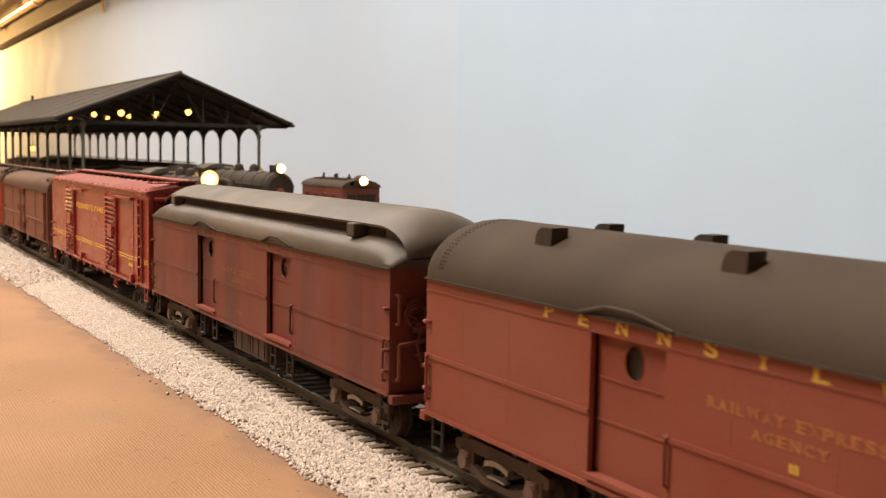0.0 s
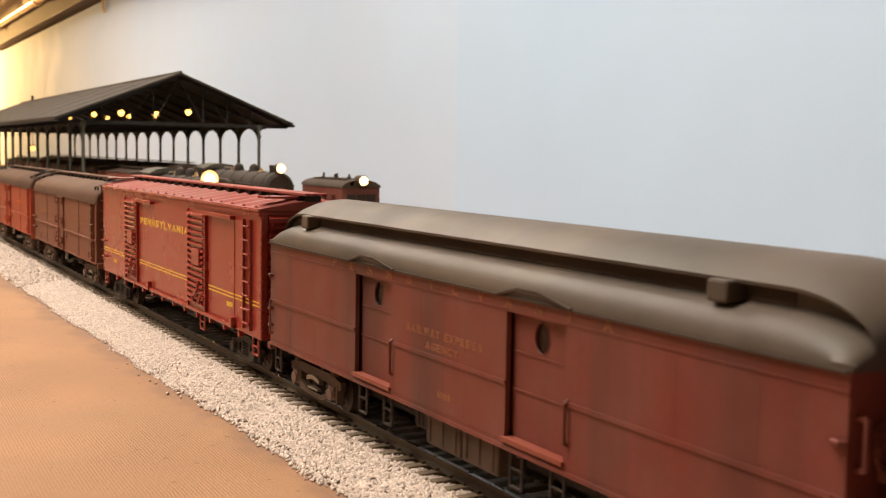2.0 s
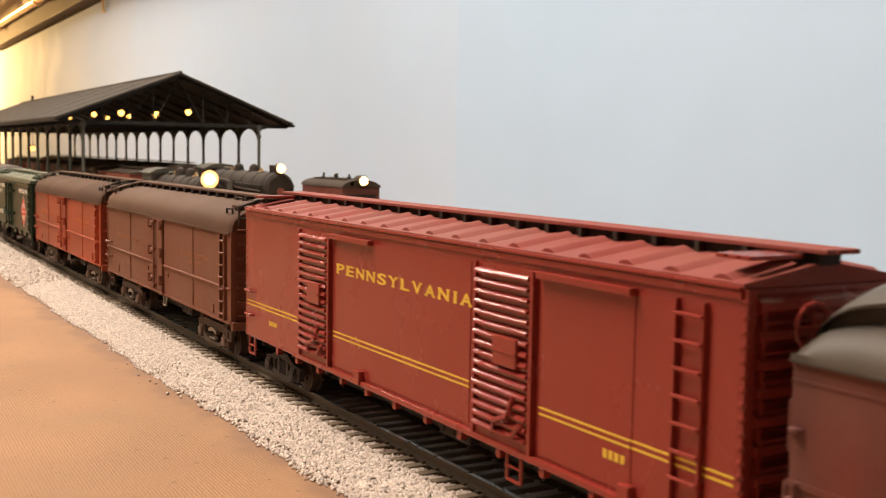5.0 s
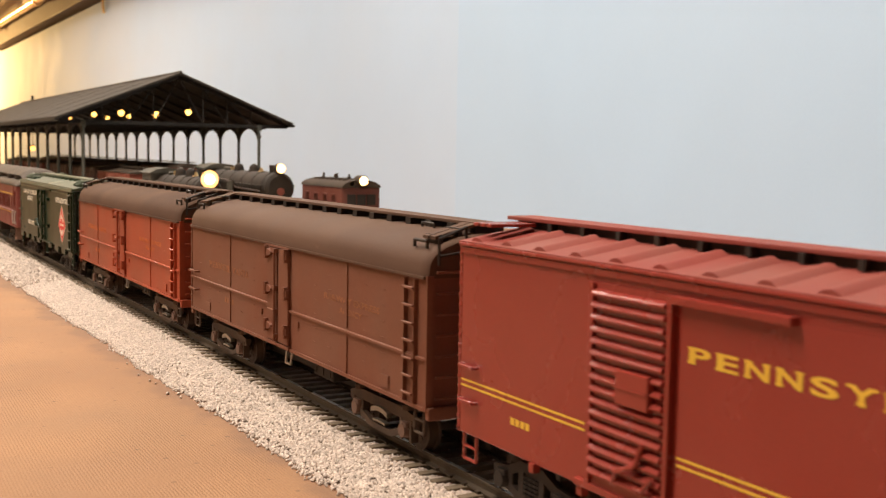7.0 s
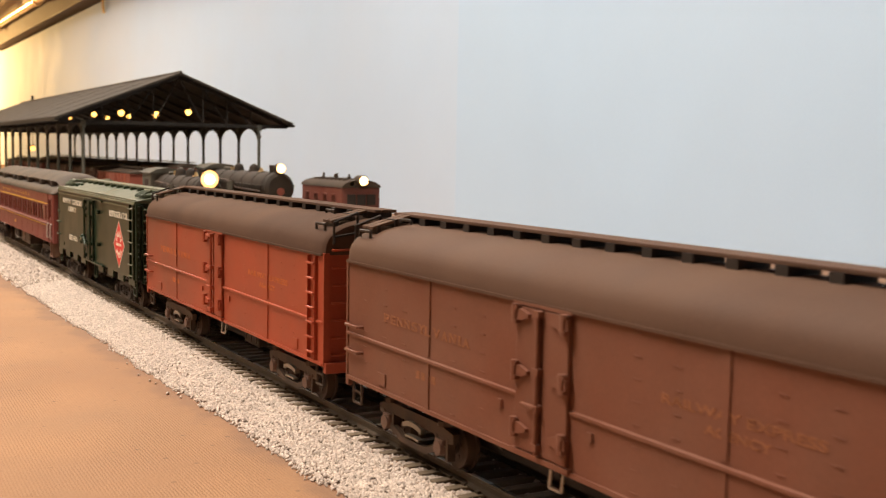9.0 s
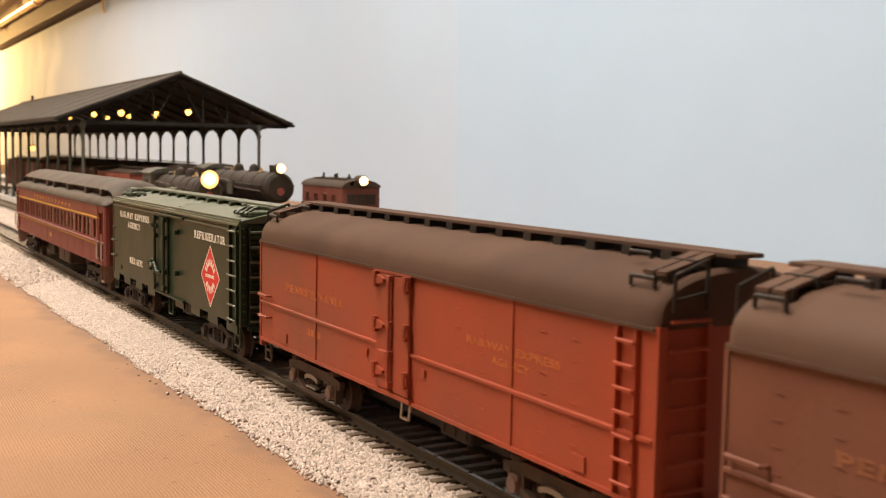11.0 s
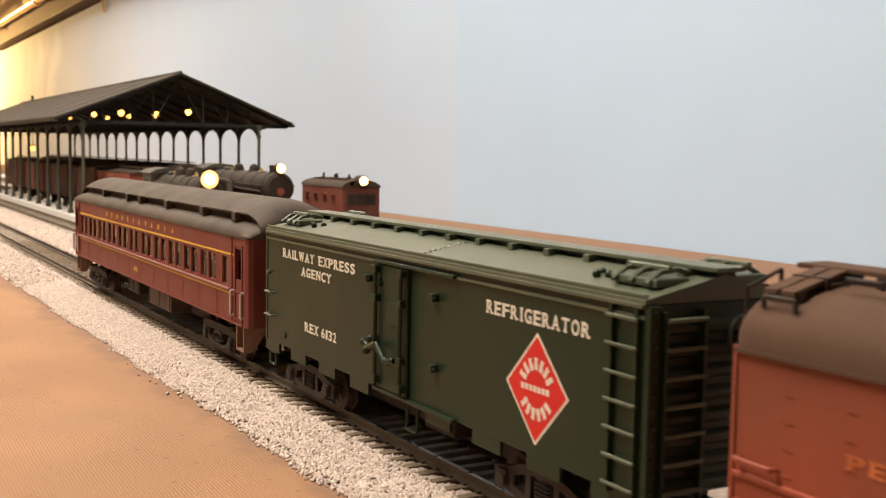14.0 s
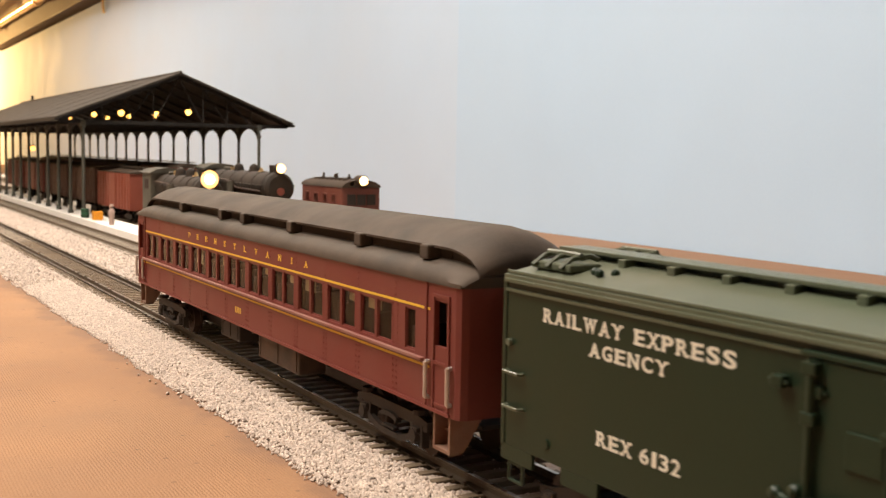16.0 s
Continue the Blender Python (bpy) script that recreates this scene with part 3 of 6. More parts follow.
# ---- running gear ----
def wheelset_mesh():
    bm = bmesh.new()
    for s in (-1, 1):
        rod(bm, (s * 7.3, 0, 0), (s * 9.9, 0, 0), 5.2, 24)
        rod(bm, (s * 7.0, 0, 0), (s * 7.6, 0, 0), 5.9, 24)
        rod(bm, (s * 9.8, 0, 0), (s * 10.2, 0, 0), 4.2, 24, 3.6)
        rod(bm, (s * 10.0, 0, 0), (s * 10.6, 0, 0), 1.8, 12)
        for k in range(6):
            a = k * math.pi / 3
            rod(bm, (s * 10.25, 2.9 * math.cos(a), 2.9 * math.sin(a)), (s * 10.45, 2.9 * math.cos(a), 2.9 * math.sin(a)), 0.55, 6)
    rod(bm, (-12.5, 0, 0), (12.5, 0, 0), 1.1, 10)
    return mesh_of("wheelset", bm, M_TRUCK, True)


WHEELSET = wheelset_mesh()
WHEELS = []


def truck(car, y, base, style, material=None):
    """A two-axle truck under a car; base is the wheelbase in mm."""
    h = base / 2
    material = material or M_TRUCK
    bm = bmesh.new()
    for s in (-1, 1):
        x0, x1 = sorted((s * 12.0, s * 13.6))
        if style == "express":
            plate(bm, [(-h - 5, 9.2), (-h - 5, 7.0), (-h - 2.5, 6.6), (-h + 3, 7.6), (h - 3, 7.6), (h + 2.5, 6.6), (h + 5, 7.0), (h + 5, 9.2), (h - 2, 10.4), (-h + 2, 10.4)], x0, x1)
            low = [(-h - 2.2, 6.0), (-h - 1, 4.6), (-h + 3, 3.4), (-h * 0.45, 1.9), (h * 0.45, 1.9), (h - 3, 3.4), (h + 1, 4.6), (h + 2.2, 6.0)]
            up = [(h + 1.2, 6.6), (h, 5.9), (h - 3.4, 4.9), (h * 0.4, 3.4), (-h * 0.4, 3.4), (-h + 3.4, 4.9), (-h, 5.9), (-h - 1.2, 6.6)]
            plate(bm, low + up, s * 12.6 if s > 0 else s * 14.0, s * 14.0 if s > 0 else s * 12.6)
            for q in (-h, h):
                box(bm, x0 - 0.2, x1 + 0.2, q - 3.0, q - 2.0, 2.6, 8)
                box(bm, x0 - 0.2, x1 + 0.2, q + 2.0, q + 3.0, 2.6, 8)
                rod(bm, (s * 12.6, q - s * 0, 10.2), (s * 12.6, q, 11.4), 2.0, 8)
        else:
            # frame built as an open web: top bar, bottom bar, columns
            plate(bm, [(-h - 4, 7.6), (-h + 1, 8.2), (-h * 0.4, 10.4), (h * 0.4, 10.4), (h - 1, 8.2), (h + 4, 7.6), (h + 3.8, 6.0), (h - 2, 6.4), (h * 0.36, 8.4), (-h * 0.36, 8.4), (-h + 2, 6.4), (-h - 3.8, 6.0)], x0, x1)
            plate(bm, [(-h - 3.4, 3.6), (-h + 2, 3.2), (-h * 0.42, 1.7), (h * 0.42, 1.7), (h - 2, 3.2), (h + 3.4, 3.6), (h + 3.4, 5.0), (h - 2.4, 4.9), (h * 0.4, 3.6), (-h * 0.4, 3.6), (-h + 2.4, 4.9), (-h - 3.4, 5.0)], x0, x1)
            for q in (-h * 0.36, h * 0.36):
                box(bm, x0, x1, q - 0.9, q + 0.9, 3.0, 9.0)
            for q in (-h, h):
                box(bm, x0, x1, q - 3.2, q + 3.2, 4.0, 7.4, 0.3)
        box(bm, -13.2, 13.2, -2.6, 2.6, 6.2, 9.4)
    t = part("truck", bm, material, car, at=(0, y, 0))
    for s in (-1, 1):
        for q in (-h, h):
            bm = bmesh.new()
            rod(bm, (s * 12.8, q, 5.25), (s * 15.0, q, 5.25), 2.0, 12, 1.7)
            box(bm, min(s * 13, s * 14.6), max(s * 13, s * 14.6), q - 1.6, q + 1.6, 4.6, 7.4, 0.3)
            part("journal_box", bm, M_BEAR if material is M_TRUCK else M_UNDER, t, "rust-dusted journal box" if material is M_TRUCK else "", True)
        bm = bmesh.new()
        if style == "express":
            xa, xb = sorted((s * 12.9, s * 14.4))
            sweep(bm, [[(x, q, 7.7 - 0.9 * (q / 4.6) ** 2 + d) for x, d in ((xa, -0.7), (xb, -0.7), (xb, 0.5), (xa, 0.5))] for q in (-4.6, -2.4, 0, 2.4, 4.6)])
            sweep(bm, [[(x, q, 4.4 - 0.4 * (q / 4.6) ** 2 + d) for x, d in ((xa, -0.25), (xb, -0.25), (xb, 0.3), (xa, 0.3))] for q in (-3.4, -1.8, 0, 1.8, 3.4)])
        else:
            for k in (-1.7, 0, 1.7):
                for j in range(5):
                    rod(bm, (s * 13.0, k, 3.6 + j * 0.9), (s * 13.0, k, 4.1 + j * 0.9), 0.95, 8)
        part("spring_nest", bm, M_SPRING if material is M_TRUCK else M_UNDER, t, "bare metal springs" if material is M_TRUCK else "", True)
    for q in (-h, h):
        w = new("wheelset", WHEELSET)
        w.parent = t
        w.location = (0, q * K, 5.2 * K)
        WHEELS.append(w)
    return t


CARS = []


def rail_car(name, label, category, y):
    t = thing(name, label, category, (0, y, 0), "cars of the moving train")
    CARS.append((t, y))
    return t


def step(car, y, x=-16.2, z0=13.5, drop=7.5, w=4.2, material=None):
    bm = bmesh.new()
    path_rod(bm, [(x, y - w / 2, z0), (x, y - w / 2, z0 - drop), (x, y + w / 2, z0 - drop), (x, y + w / 2, z0)], 0.42, 6)
    rod(bm, (x, y - w / 2, z0 - drop * 0.5), (x, y + w / 2, z0 - drop * 0.5), 0.35, 6)
    part("stirrup_step", bm, material or M_UNDER, car)


def grab(car, a, b, out, material, r=0.33):
    """A grab iron from a to b, standing off by out."""
    o = Vector(out)
    bm = bmesh.new()
    path_rod(bm, [a, Vector(a) + o, Vector(b) + o, b], r, 6)
    return part("grab_iron", bm, material, car)


def ladder(car, x, y0, y1, z0, z1, n, material, face="side"):
    bm = bmesh.new()
    if face == "side":
        for y in (y0, y1):
            box(bm, x - 1.0, x, y - 0.22, y + 0.22, z0, z1)
        for i in range(n):
            z = z0 + (z1 - z0) * (i + 0.5) / n
            rod(bm, (x - 1.2, y0, z), (x - 1.2, y1, z), 0.36, 6)
    else:
        for xx in (x, x + 9):
            box(bm, xx - 0.35, xx + 0.35, y0 - 1.2, y0, z0, z1)
        for i in range(n):
            z = z0 + (z1 - z0) * (i + 0.5) / n
            rod(bm, (x, y0 - 1.2, z), (x + 9, y0 - 1.2, z), 0.36, 6)
    return part("ladder", bm, material, car)


def coupler(car, y, s):
    bm = bmesh.new()
    box(bm, -1.4, 1.4, min(y, y + s * 6), max(y, y + s * 6), 7.4, 10.0, 0.3)
    box(bm, -2.6, 1.2, min(y + s * 6, y + s * 9), max(y + s * 6, y + s * 9), 6.8, 10.4, 0.5)
    box(bm, -0.4, 2.6, min(y + s * 7, y + s * 8.2), max(y + s * 7, y + s * 8.2), 6.8, 10.4, 0.3)
    part("coupler", bm, M_UNDER, car)
    bm = bmesh.new()
    path_rod(bm, [(5, y, 10), (5, y + s * 3, 7), (4.4, y + s * 5.5, 5), (3, y + s * 7.5, 5.4)], 0.7, 8)
    part("air_hose", bm, M_UNDER, car)


def underframe(car, half, z1, parts=()):
    bm = bmesh.new()
    # deepened dark sill hides bright ballast, standing in for shade below the car
    box(bm, -4, 4, -half + 24, half - 24, 5.0, z1)
    box(bm, -4, 4, -half + 2, half - 2, 8.5, 9.4)
    for k in range(9):
        y = -half + 8 + k * (2 * half - 16) / 8
        box(bm, -14.5, 14.5, y - 0.7, y + 0.7, z1 - 2.2, z1)
    part("underframe", bm, M_UNDER, car)
    for (x0, x1, y0, y1, z0, m) in parts:
        bm = bmesh.new()
        box(bm, x0, x1, y0, y1, z0, z1, 0.5)
        for q in (y0 + 2, (y0 + y1) / 2, y1 - 2):
            box(bm, x0 - 0.25, x0, q - 0.4, q + 0.4, z0 + 1, z1 - 1)
        part("equipment_box", bm, m, car)


def rivets(bm, y0, y1, z, x, step_mm=2.0, along="y", h=0.16):
    n = max(1, int(abs(y1 - y0) / step_mm))
    for i in range(n + 1):
        v = y0 + (y1 - y0) * i / n
        if along == "y":
            box(bm, x - h * 0.55, x, v - h, v + h, z - h, z + h)
        else:
            box(bm, x - h * 0.55, x, z - h, z + h, v - h, v + h)


def side_with_holes(bm, y0, y1, z0, z1, holes, x0, x1):
    """A side sheet with rectangular openings, in strips; holes: (ya, yb, za, zb) that share za and zb."""
    za, zb = holes[0][2], holes[0][3]
    cuts = sorted({y0, y1} | {v for h in holes for v in h[:2]})
    open_from = {h[0] for h in holes}
    for a, b in zip(cuts, cuts[1:]):
        box(bm, x0, x1, a, b, z0, za)
        box(bm, x0, x1, a, b, zb, z1)
        if a not in open_from:
            box(bm, x0, x1, a, b, za, zb)
    bmesh.ops.remove_doubles(bm, verts=bm.verts[:], dist=1e-6)
    inner = [f for f in bm.faces if all(len(e.link_faces) > 2 for e in f.edges)]
    bmesh.ops.delete(bm, geom=inner, context="FACES_ONLY")


def clerestory_roof(car, half, eave, material, hood=16.0, top=58.0, label="", low=5.9, high=9.2):
    """A monitor roof whose ends sweep down to the car's ends."""
    base = [(17.9, eave - 0.4), (17.9, eave + 0.12 * low), (17.2, eave + 0.44 * low), (15.8, eave + 0.70 * low), (13.6, eave + 0.88 * low), (11.3, eave + low), (11.0, eave + low + 0.05), (11.0, eave + high - 0.7),
            (13.1, eave + high - 0.6), (13.2, eave + high), (10.5, eave + high + (top - eave - high) * 0.42), (7.0, eave + high + (top - eave - high) * 0.75), (3.5, top - 0.3), (0, top)]
    prof = [(-x, z) for x, z in base] + [(x, z) for x, z in base[-2::-1]]
    ds = [0, 0.4, 1.2, 2.4, 4, 6, 8.5, 11, 13.5, hood]

    def section(y, d):
        k = math.sqrt(max(0.0, 1 - (1 - d / hood) ** 2)) if d < hood else 1.0
        out = []
        for x, z in prof:
            zt = eave - 0.4 + 4.6 * (1 - (x / 17.9) ** 2)
            zz = zt + (z - zt) * k if z > eave + 1 else z
            out.append((x * (0.985 + 0.015 * k), y, zz))
        out += [(12, y, eave - 0.5), (-12, y, eave - 0.5)]
        return out
    secs = [section(-half + d, d) for d in ds] + [section(half - d, d) for d in ds[::-1]]
    bm = bmesh.new()
    sweep(bm, secs)
    # darker strip in each recess: the overhang's shade put into its colour
    for sx in (-1, 1):
        strip = bmesh.new()
        box(strip, min(sx * 11.0, sx * 11.25), max(sx * 11.0, sx * 11.25), -half + hood, half - hood, eave + low + 0.1, eave + high - 0.75)
        part("clerestory_shade", strip, M_ROOF_DARK, car, "recessed clerestory side, darkened for the shade in it")
    return part("roof", bm, material, car, label, True)


def arch_roof(car, half, eave, top, material, over=0.5, label="", n=16, flat=1.0):
    w = 17.4 + over
    pts = []
    for i in range(n + 1):
        a = math.pi * i / n
        x = -w * math.cos(a)
        pts.append((x, eave + (top - eave) * (math.sin(a) ** flat)))
    poly = [(-w, eave - 0.6)] + pts + [(w, eave - 0.6)]
    bm = bmesh.new()
    secs = []
    for d in (0.0, 0.5, 1.4, 3.0):
        k = {0.0: 0.90, 0.5: 0.95, 1.4: 0.985, 3.0: 1.0}[d]
        secs.append((d, k))
    rows = [[(x * (0.5 + 0.5 * k), -half - 0.5 + d, eave + (z - eave) * k if z > eave else z) for x, z in poly] for d, k in secs]
    rows += [[(x * (0.5 + 0.5 * k), half + 0.5 - d, eave + (z - eave) * k if z > eave else z) for x, z in poly] for d, k in secs[::-1]]
    sweep(bm, rows)
    return part("roof", bm, material, car, label, True)


def spread_letters(car, text, y_first, pitch, size, z, x, material):
    for i, ch in enumerate(text):
        if ch != " ":
            slab_text(ch, size, material, car, y_first - i * pitch + size * 0.75, z, x - 0.02, size * 1.55 * ADVANCE.get(ch, 1.0))


# ---- express baggage cars ----
def baggage_car(label, y_mid, half, roof, paint, letter, vents, big_letters):
    car = rail_car("baggage_car", label, "railway car", y_mid)
    z0, z1 = 13.3, 44.6
    doors = ((27.0, 47.0), (-44.0, -24.0))
    bm = bmesh.new()
    side_with_holes(bm, -half, half, z0, z1, [(a, b, 15.8, 41.2) for a, b in doors], -17.4, -16.2)
    part("side_wall", bm, paint, car)
    for dims in ((16.2, 17.4, -half, half, z0, z1),):
        bm = bmesh.new()
        box(bm, *dims)
        part("side_wall", bm, paint, car)
    for e in (-half, half - 1.0):
        bm = bmesh.new()
        box(bm, -16.2, 16.2, e, e + 1.0, z0, z1)
        part("end_wall", bm, paint, car)
    bm = bmesh.new()
    box(bm, -16.2, 16.2, -half + 1, half - 1, z0, z0 + 1)
    part("floor_pan", bm, paint, car)
    for s in (-half - 0.3, half - 0.6):
        bm = bmesh.new()
        prism(bm, [(-17.3, z1 - 0.5), (17.3, z1 - 0.5), (10, z1 + 2.9), (0, z1 + 4.0), (-10, z1 + 2.9)], s, s + 0.9)
        part("end_arch", bm, paint, car)
    bm = bmesh.new()
    box(bm, -17.75, -17.4, -half, half, z0, z0 + 0.9)
    part("bottom_sill", bm, paint, car)
    for a, b in ((-half, -44.0), (-24.0, 27.0), (47.0, half)):
        for zz, dz, out in ((26.4, 0.9, 0.35), (41.4, 0.4, 0.2)):
            bm = bmesh.new()
            box(bm, -17.4 - out, -17.4, a, b, zz, zz + dz)
            part("belt_rail", bm, paint, car)
    bm = bmesh.new()
    for y in (-half + 16, -half + 34, -8, 1.5, 12, half - 34, half - 16):
        rivets(bm, z0 + 1.5, 41, y, -17.4, 1.3, "z")
    for a, b in ((-half, half),):
        rivets(bm, a + 1, b - 1, z0 + 1.8, -17.4, 1.8)
    part("rivet_row", bm, paint, car)["kind"] = "stuff"
    for a, b in doors:
        mid = (a + b) / 2
        bm = bmesh.new()
        cy, cz, ry, rz = mid, 37.1, 2.5, 3.1
        corners = [math.atan2(q - cz, p - cy) % (2 * math.pi) for p in (a, b) for q in (15.8, 41.4)]
        turns = sorted([k * math.pi / 14 for k in range(28)] + corners)
        hole, rim = [], []
        for w in turns:
            c, s = math.cos(w), math.sin(w)
            hole.append((cy + ry * c, cz + rz * s))
            f = min((b - cy) / abs(c) if abs(c) > 1e-6 else 1e9, ((41.4 - cz) if s > 0 else (cz - 15.8)) / abs(s) if abs(s) > 1e-6 else 1e9)
            rim.append((cy + f * c, cz + f * s))
        rings = [[(xx, p, q) for p, q in loop] for xx, loop in ((-15.6, hole), (-15.6, rim), (-14.9, rim), (-14.9, hole))]
        sweep(bm, rings + rings[:1], cap=False)
        bmesh.ops.remove_doubles(bm, verts=bm.verts[:], dist=1e-7)
        d = part("door", bm, paint, car, "sliding baggage door with an oval window")
        for z in (33.0, 25.4):
            bm = bmesh.new()
            box(bm, -15.85, -15.6, a, b, z, z + 0.4)
            part("door_rail", bm, paint, d)
        bm = bmesh.new()
        for p, q in zip(hole, hole[1:] + hole[:1]):
            rod(bm, (-15.62, *p), (-15.62, *q), 0.16, 5)
        part("window_rim", bm, paint, d)
        bm = bmesh.new()
        plate(bm, hole, -15.15, -15.05)
        part("window_pane", bm, M_WINDOW, d)
        bm = bmesh.new()
        path_rod(bm, [(-17.4, a - 1.2, 19), (-18.2, a - 1.2, 19.6), (-18.2, a - 1.2, 27), (-17.4, a - 1.2, 27.6)], 0.38, 6)
        part("door_handle", bm, paint, car)
        bm = bmesh.new()
        box(bm, -18.1, -15.6, a - 0.5, b + 0.5, 15.0, 15.9)
        part("door_sill", bm, M_TUSCAN_LIGHT, car, "worn pale door sill")
        bm = bmesh.new()
        path_rod(bm, [(-18.2, b + 2.6, 44.4), (-18.5, mid + 4.5, 46.3), (-18.5, mid - 2.5, 46.3), (-18.2, a - 2.4, 44.4)], 0.42, 6)
        part("door_hood", bm, M_ROOF_DARK, car, "peaked rain hood over the door")
        step(car, b - 3, z0=z0)
        step(car, a + 3, z0=z0)
    # dark block fills the car: shade behind the windows as a solid colour
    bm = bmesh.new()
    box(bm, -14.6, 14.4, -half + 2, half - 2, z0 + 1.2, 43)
    part("interior", bm, M_DARKIN, car, "dark block for the unlit inside of the car")
    # ends: diaphragm, hand brake gear, grab irons
    for s in (-1, 1):
        y = s * half
        bm = bmesh.new()
        for x in (-6.4, 4.8):
            box(bm, x, x + 1.6, min(y, y + s * 5), max(y, y + s * 5), 12, 43, 0.4)
        box(bm, -6.4, 6.4, min(y, y + s * 5), max(y, y + s * 5), 42, 44.2, 0.4)
        part("diaphragm", bm, paint, car, "end diaphragm frame")
        bm = bmesh.new()
        box(bm, -17.6, 17.6, min(y, y + s * 2.4), max(y, y + s * 2.4), 11.6, 13.8, 0.3)
        part("end_sill", bm, paint, car)
        bm = bmesh.new()
        for loop in range(4):
            rr, cz, cx = 2.2 + 0.3 * loop, 35.2 - 0.9 * loop, -11.2 + 0.5 * (loop % 2)
            pts = [(cx + rr * math.cos(k * math.pi / 7 + loop), y + s * (1.0 + 0.35 * loop), cz + rr * 0.8 * math.sin(k * math.pi / 7 + loop)) for k in range(15)]
            path_rod(bm, pts, 0.26, 5)
        path_rod(bm, [(-11, y + s * 1.4, 32), (-9.5, y + s * 1.8, 30), (-10.5, y + s * 1.6, 26), (-9, y + s * 1.4, 20)], 0.5, 6)
        sweep(bm, [[(-8 + q, y + s * d, z) for q, d in ((-3, 0), (-2, 2.4), (2, 2.4), (3, 0))] for z in (28.6, 30.4)])
        sweep(bm, [[(-8 + q, y + s * d, z) for q, d in ((-2.4, 0), (-1.8, 2.2), (1.8, 2.2), (2.4, 0))] for z in (22.6, 23.6)])
        part("brake_rigging", bm, paint, car)
        bm = bmesh.new()
        path_rod(bm, [(-15.6, y, 38), (-15.6, y + s * 1.6, 38), (-15.6, y + s * 1.6, 31), (-15.6, y, 31)], 0.45, 6)
        path_rod(bm, [(-15.6, y, 17), (-15.6, y + s * 2, 18), (-15.6, y + s * 2, 26), (-7.5, y + s * 2.6, 27)], 0.55, 6)
        part("end_rail", bm, paint, car)
        for z in (34.6, 24.6, 19.5):
            grab(car, (-17.4, y - s * 2.0, z), (-17.4, y - s * 0.6, z), (-0.8, 0, 0), paint, 0.5)
        grab(car, (-17.4, y - s * 1.8, 17), (-17.4, y - s * 1.8, 27), (-0.9, 0, 0), paint)
        step(car, y - s * 4, z0=z0)
        coupler(car, y, s)
    # roof
    if roof == "clerestory":
        clerestory_roof(car, half + 0.4, z1, M_ROOF, label="dusty black monitor roof")
        for y in vents:
            bm = bmesh.new()
            box(bm, -15.4, -11.2, y - 2.3, y + 2.3, 50.0, 53.6, 0.5)
            part("roof_vent", bm, M_ROOF, car)
    else:
        arch_roof(car, half, z1, 57.4, M_ROOF_DARK, label="smooth sooty arched roof")
        for e in (-half + 6.5, half - 6.5):
            bm = bmesh.new()
            for dy in (-0.7, 0.7):
                for k in range(3, 46):
                    w = math.pi * k / 48
                    ball(bm, (-17.9 * math.cos(w), e + dy, z1 + 12.8 * math.sin(w)), 0.2, 5)
            part("roof_rivet_band", bm, M_ROOF_DARK, car)["kind"] = "stuff"
        for x, y in vents:
            zt = 44.6 + 12.8 * math.sqrt(max(0, 1 - (x / 17.9) ** 2))
            bm = bmesh.new()
            plate(bm, [(y - 2.6, zt - 2.6), (y - 2.8, zt + 2.5), (y + 0.6, zt + 2.5), (y + 2.0, zt + 1.8), (y + 2.8, zt + 0.2), (y + 3.0, zt - 2.6)], x - 2.0, x + 2.0)
            part("roof_vent", bm, M_ROOF_DARK, car, "square box ventilator", True)
    bm = bmesh.new()
    box(bm, -18.3, -17.5, -half, half, z1 - 0.5, z1 - 0.1)
    part("drip_rail", bm, M_ROOF_DARK, car)
    # lettering
    spread_letters(car, "PENNSYLVANIA", 59.6, 10.75 if big_letters else 10.55, 2.5 if big_letters else 2.1, 41.95, -17.45, letter)
    worn = M_WORN if big_letters else letter
    dy, dz = (-1.4, 3.0) if big_letters else (0, 0)
    slab_text("RAILWAY EXPRESS", 1.7, worn, car, 18.6 + dy, 31.2 + dz, -17.45, 34)
    slab_text("AGENCY", 1.6, worn, car, 9.4 + dy, 28.3 + dz, -17.45, 15)
    if big_letters:
        char_bars(2, letter, car, 0.4, -1.6, 28.1, 29.5, -17.45, "small gold mark bars")
    else:
        char_bars(4, letter, car, 3.5, -2.5, 18.2, 19.6, -17.42, "faded number bars")
    underframe(car, half, z0, ((-15.5, -8, -19, -4.2, 5.6, M_TRUCK), (-15.5, -8, -3.6, 12, 5.6, M_TRUCK), (-12, 2, 16, 24, 6.5, M_UNDER), (4, 12, -30, -8, 6, M_UNDER)))
    truck(car, -82, 26, "express")
    truck(car, 82, 26, "express")
    return car


baggage_car("tuscan red express baggage car with a sooty arched roof", 107.0, 107.5, "arch", M_TUSCAN_LIGHT, M_GOLD,
            [(-9.5, 71.0), (-9.5, 18.7), (9.5, 77.2), (9.5, 46.7), (-9.5, -30), (9.5, -10), (9.5, -60), (-9.5, -80)], True)
baggage_car("weathered dark tuscan express baggage car with a monitor roof", 340.7, 107.7, "clerestory", M_TUSCAN, M_FADED,
            [-80.0, 86.5], False)


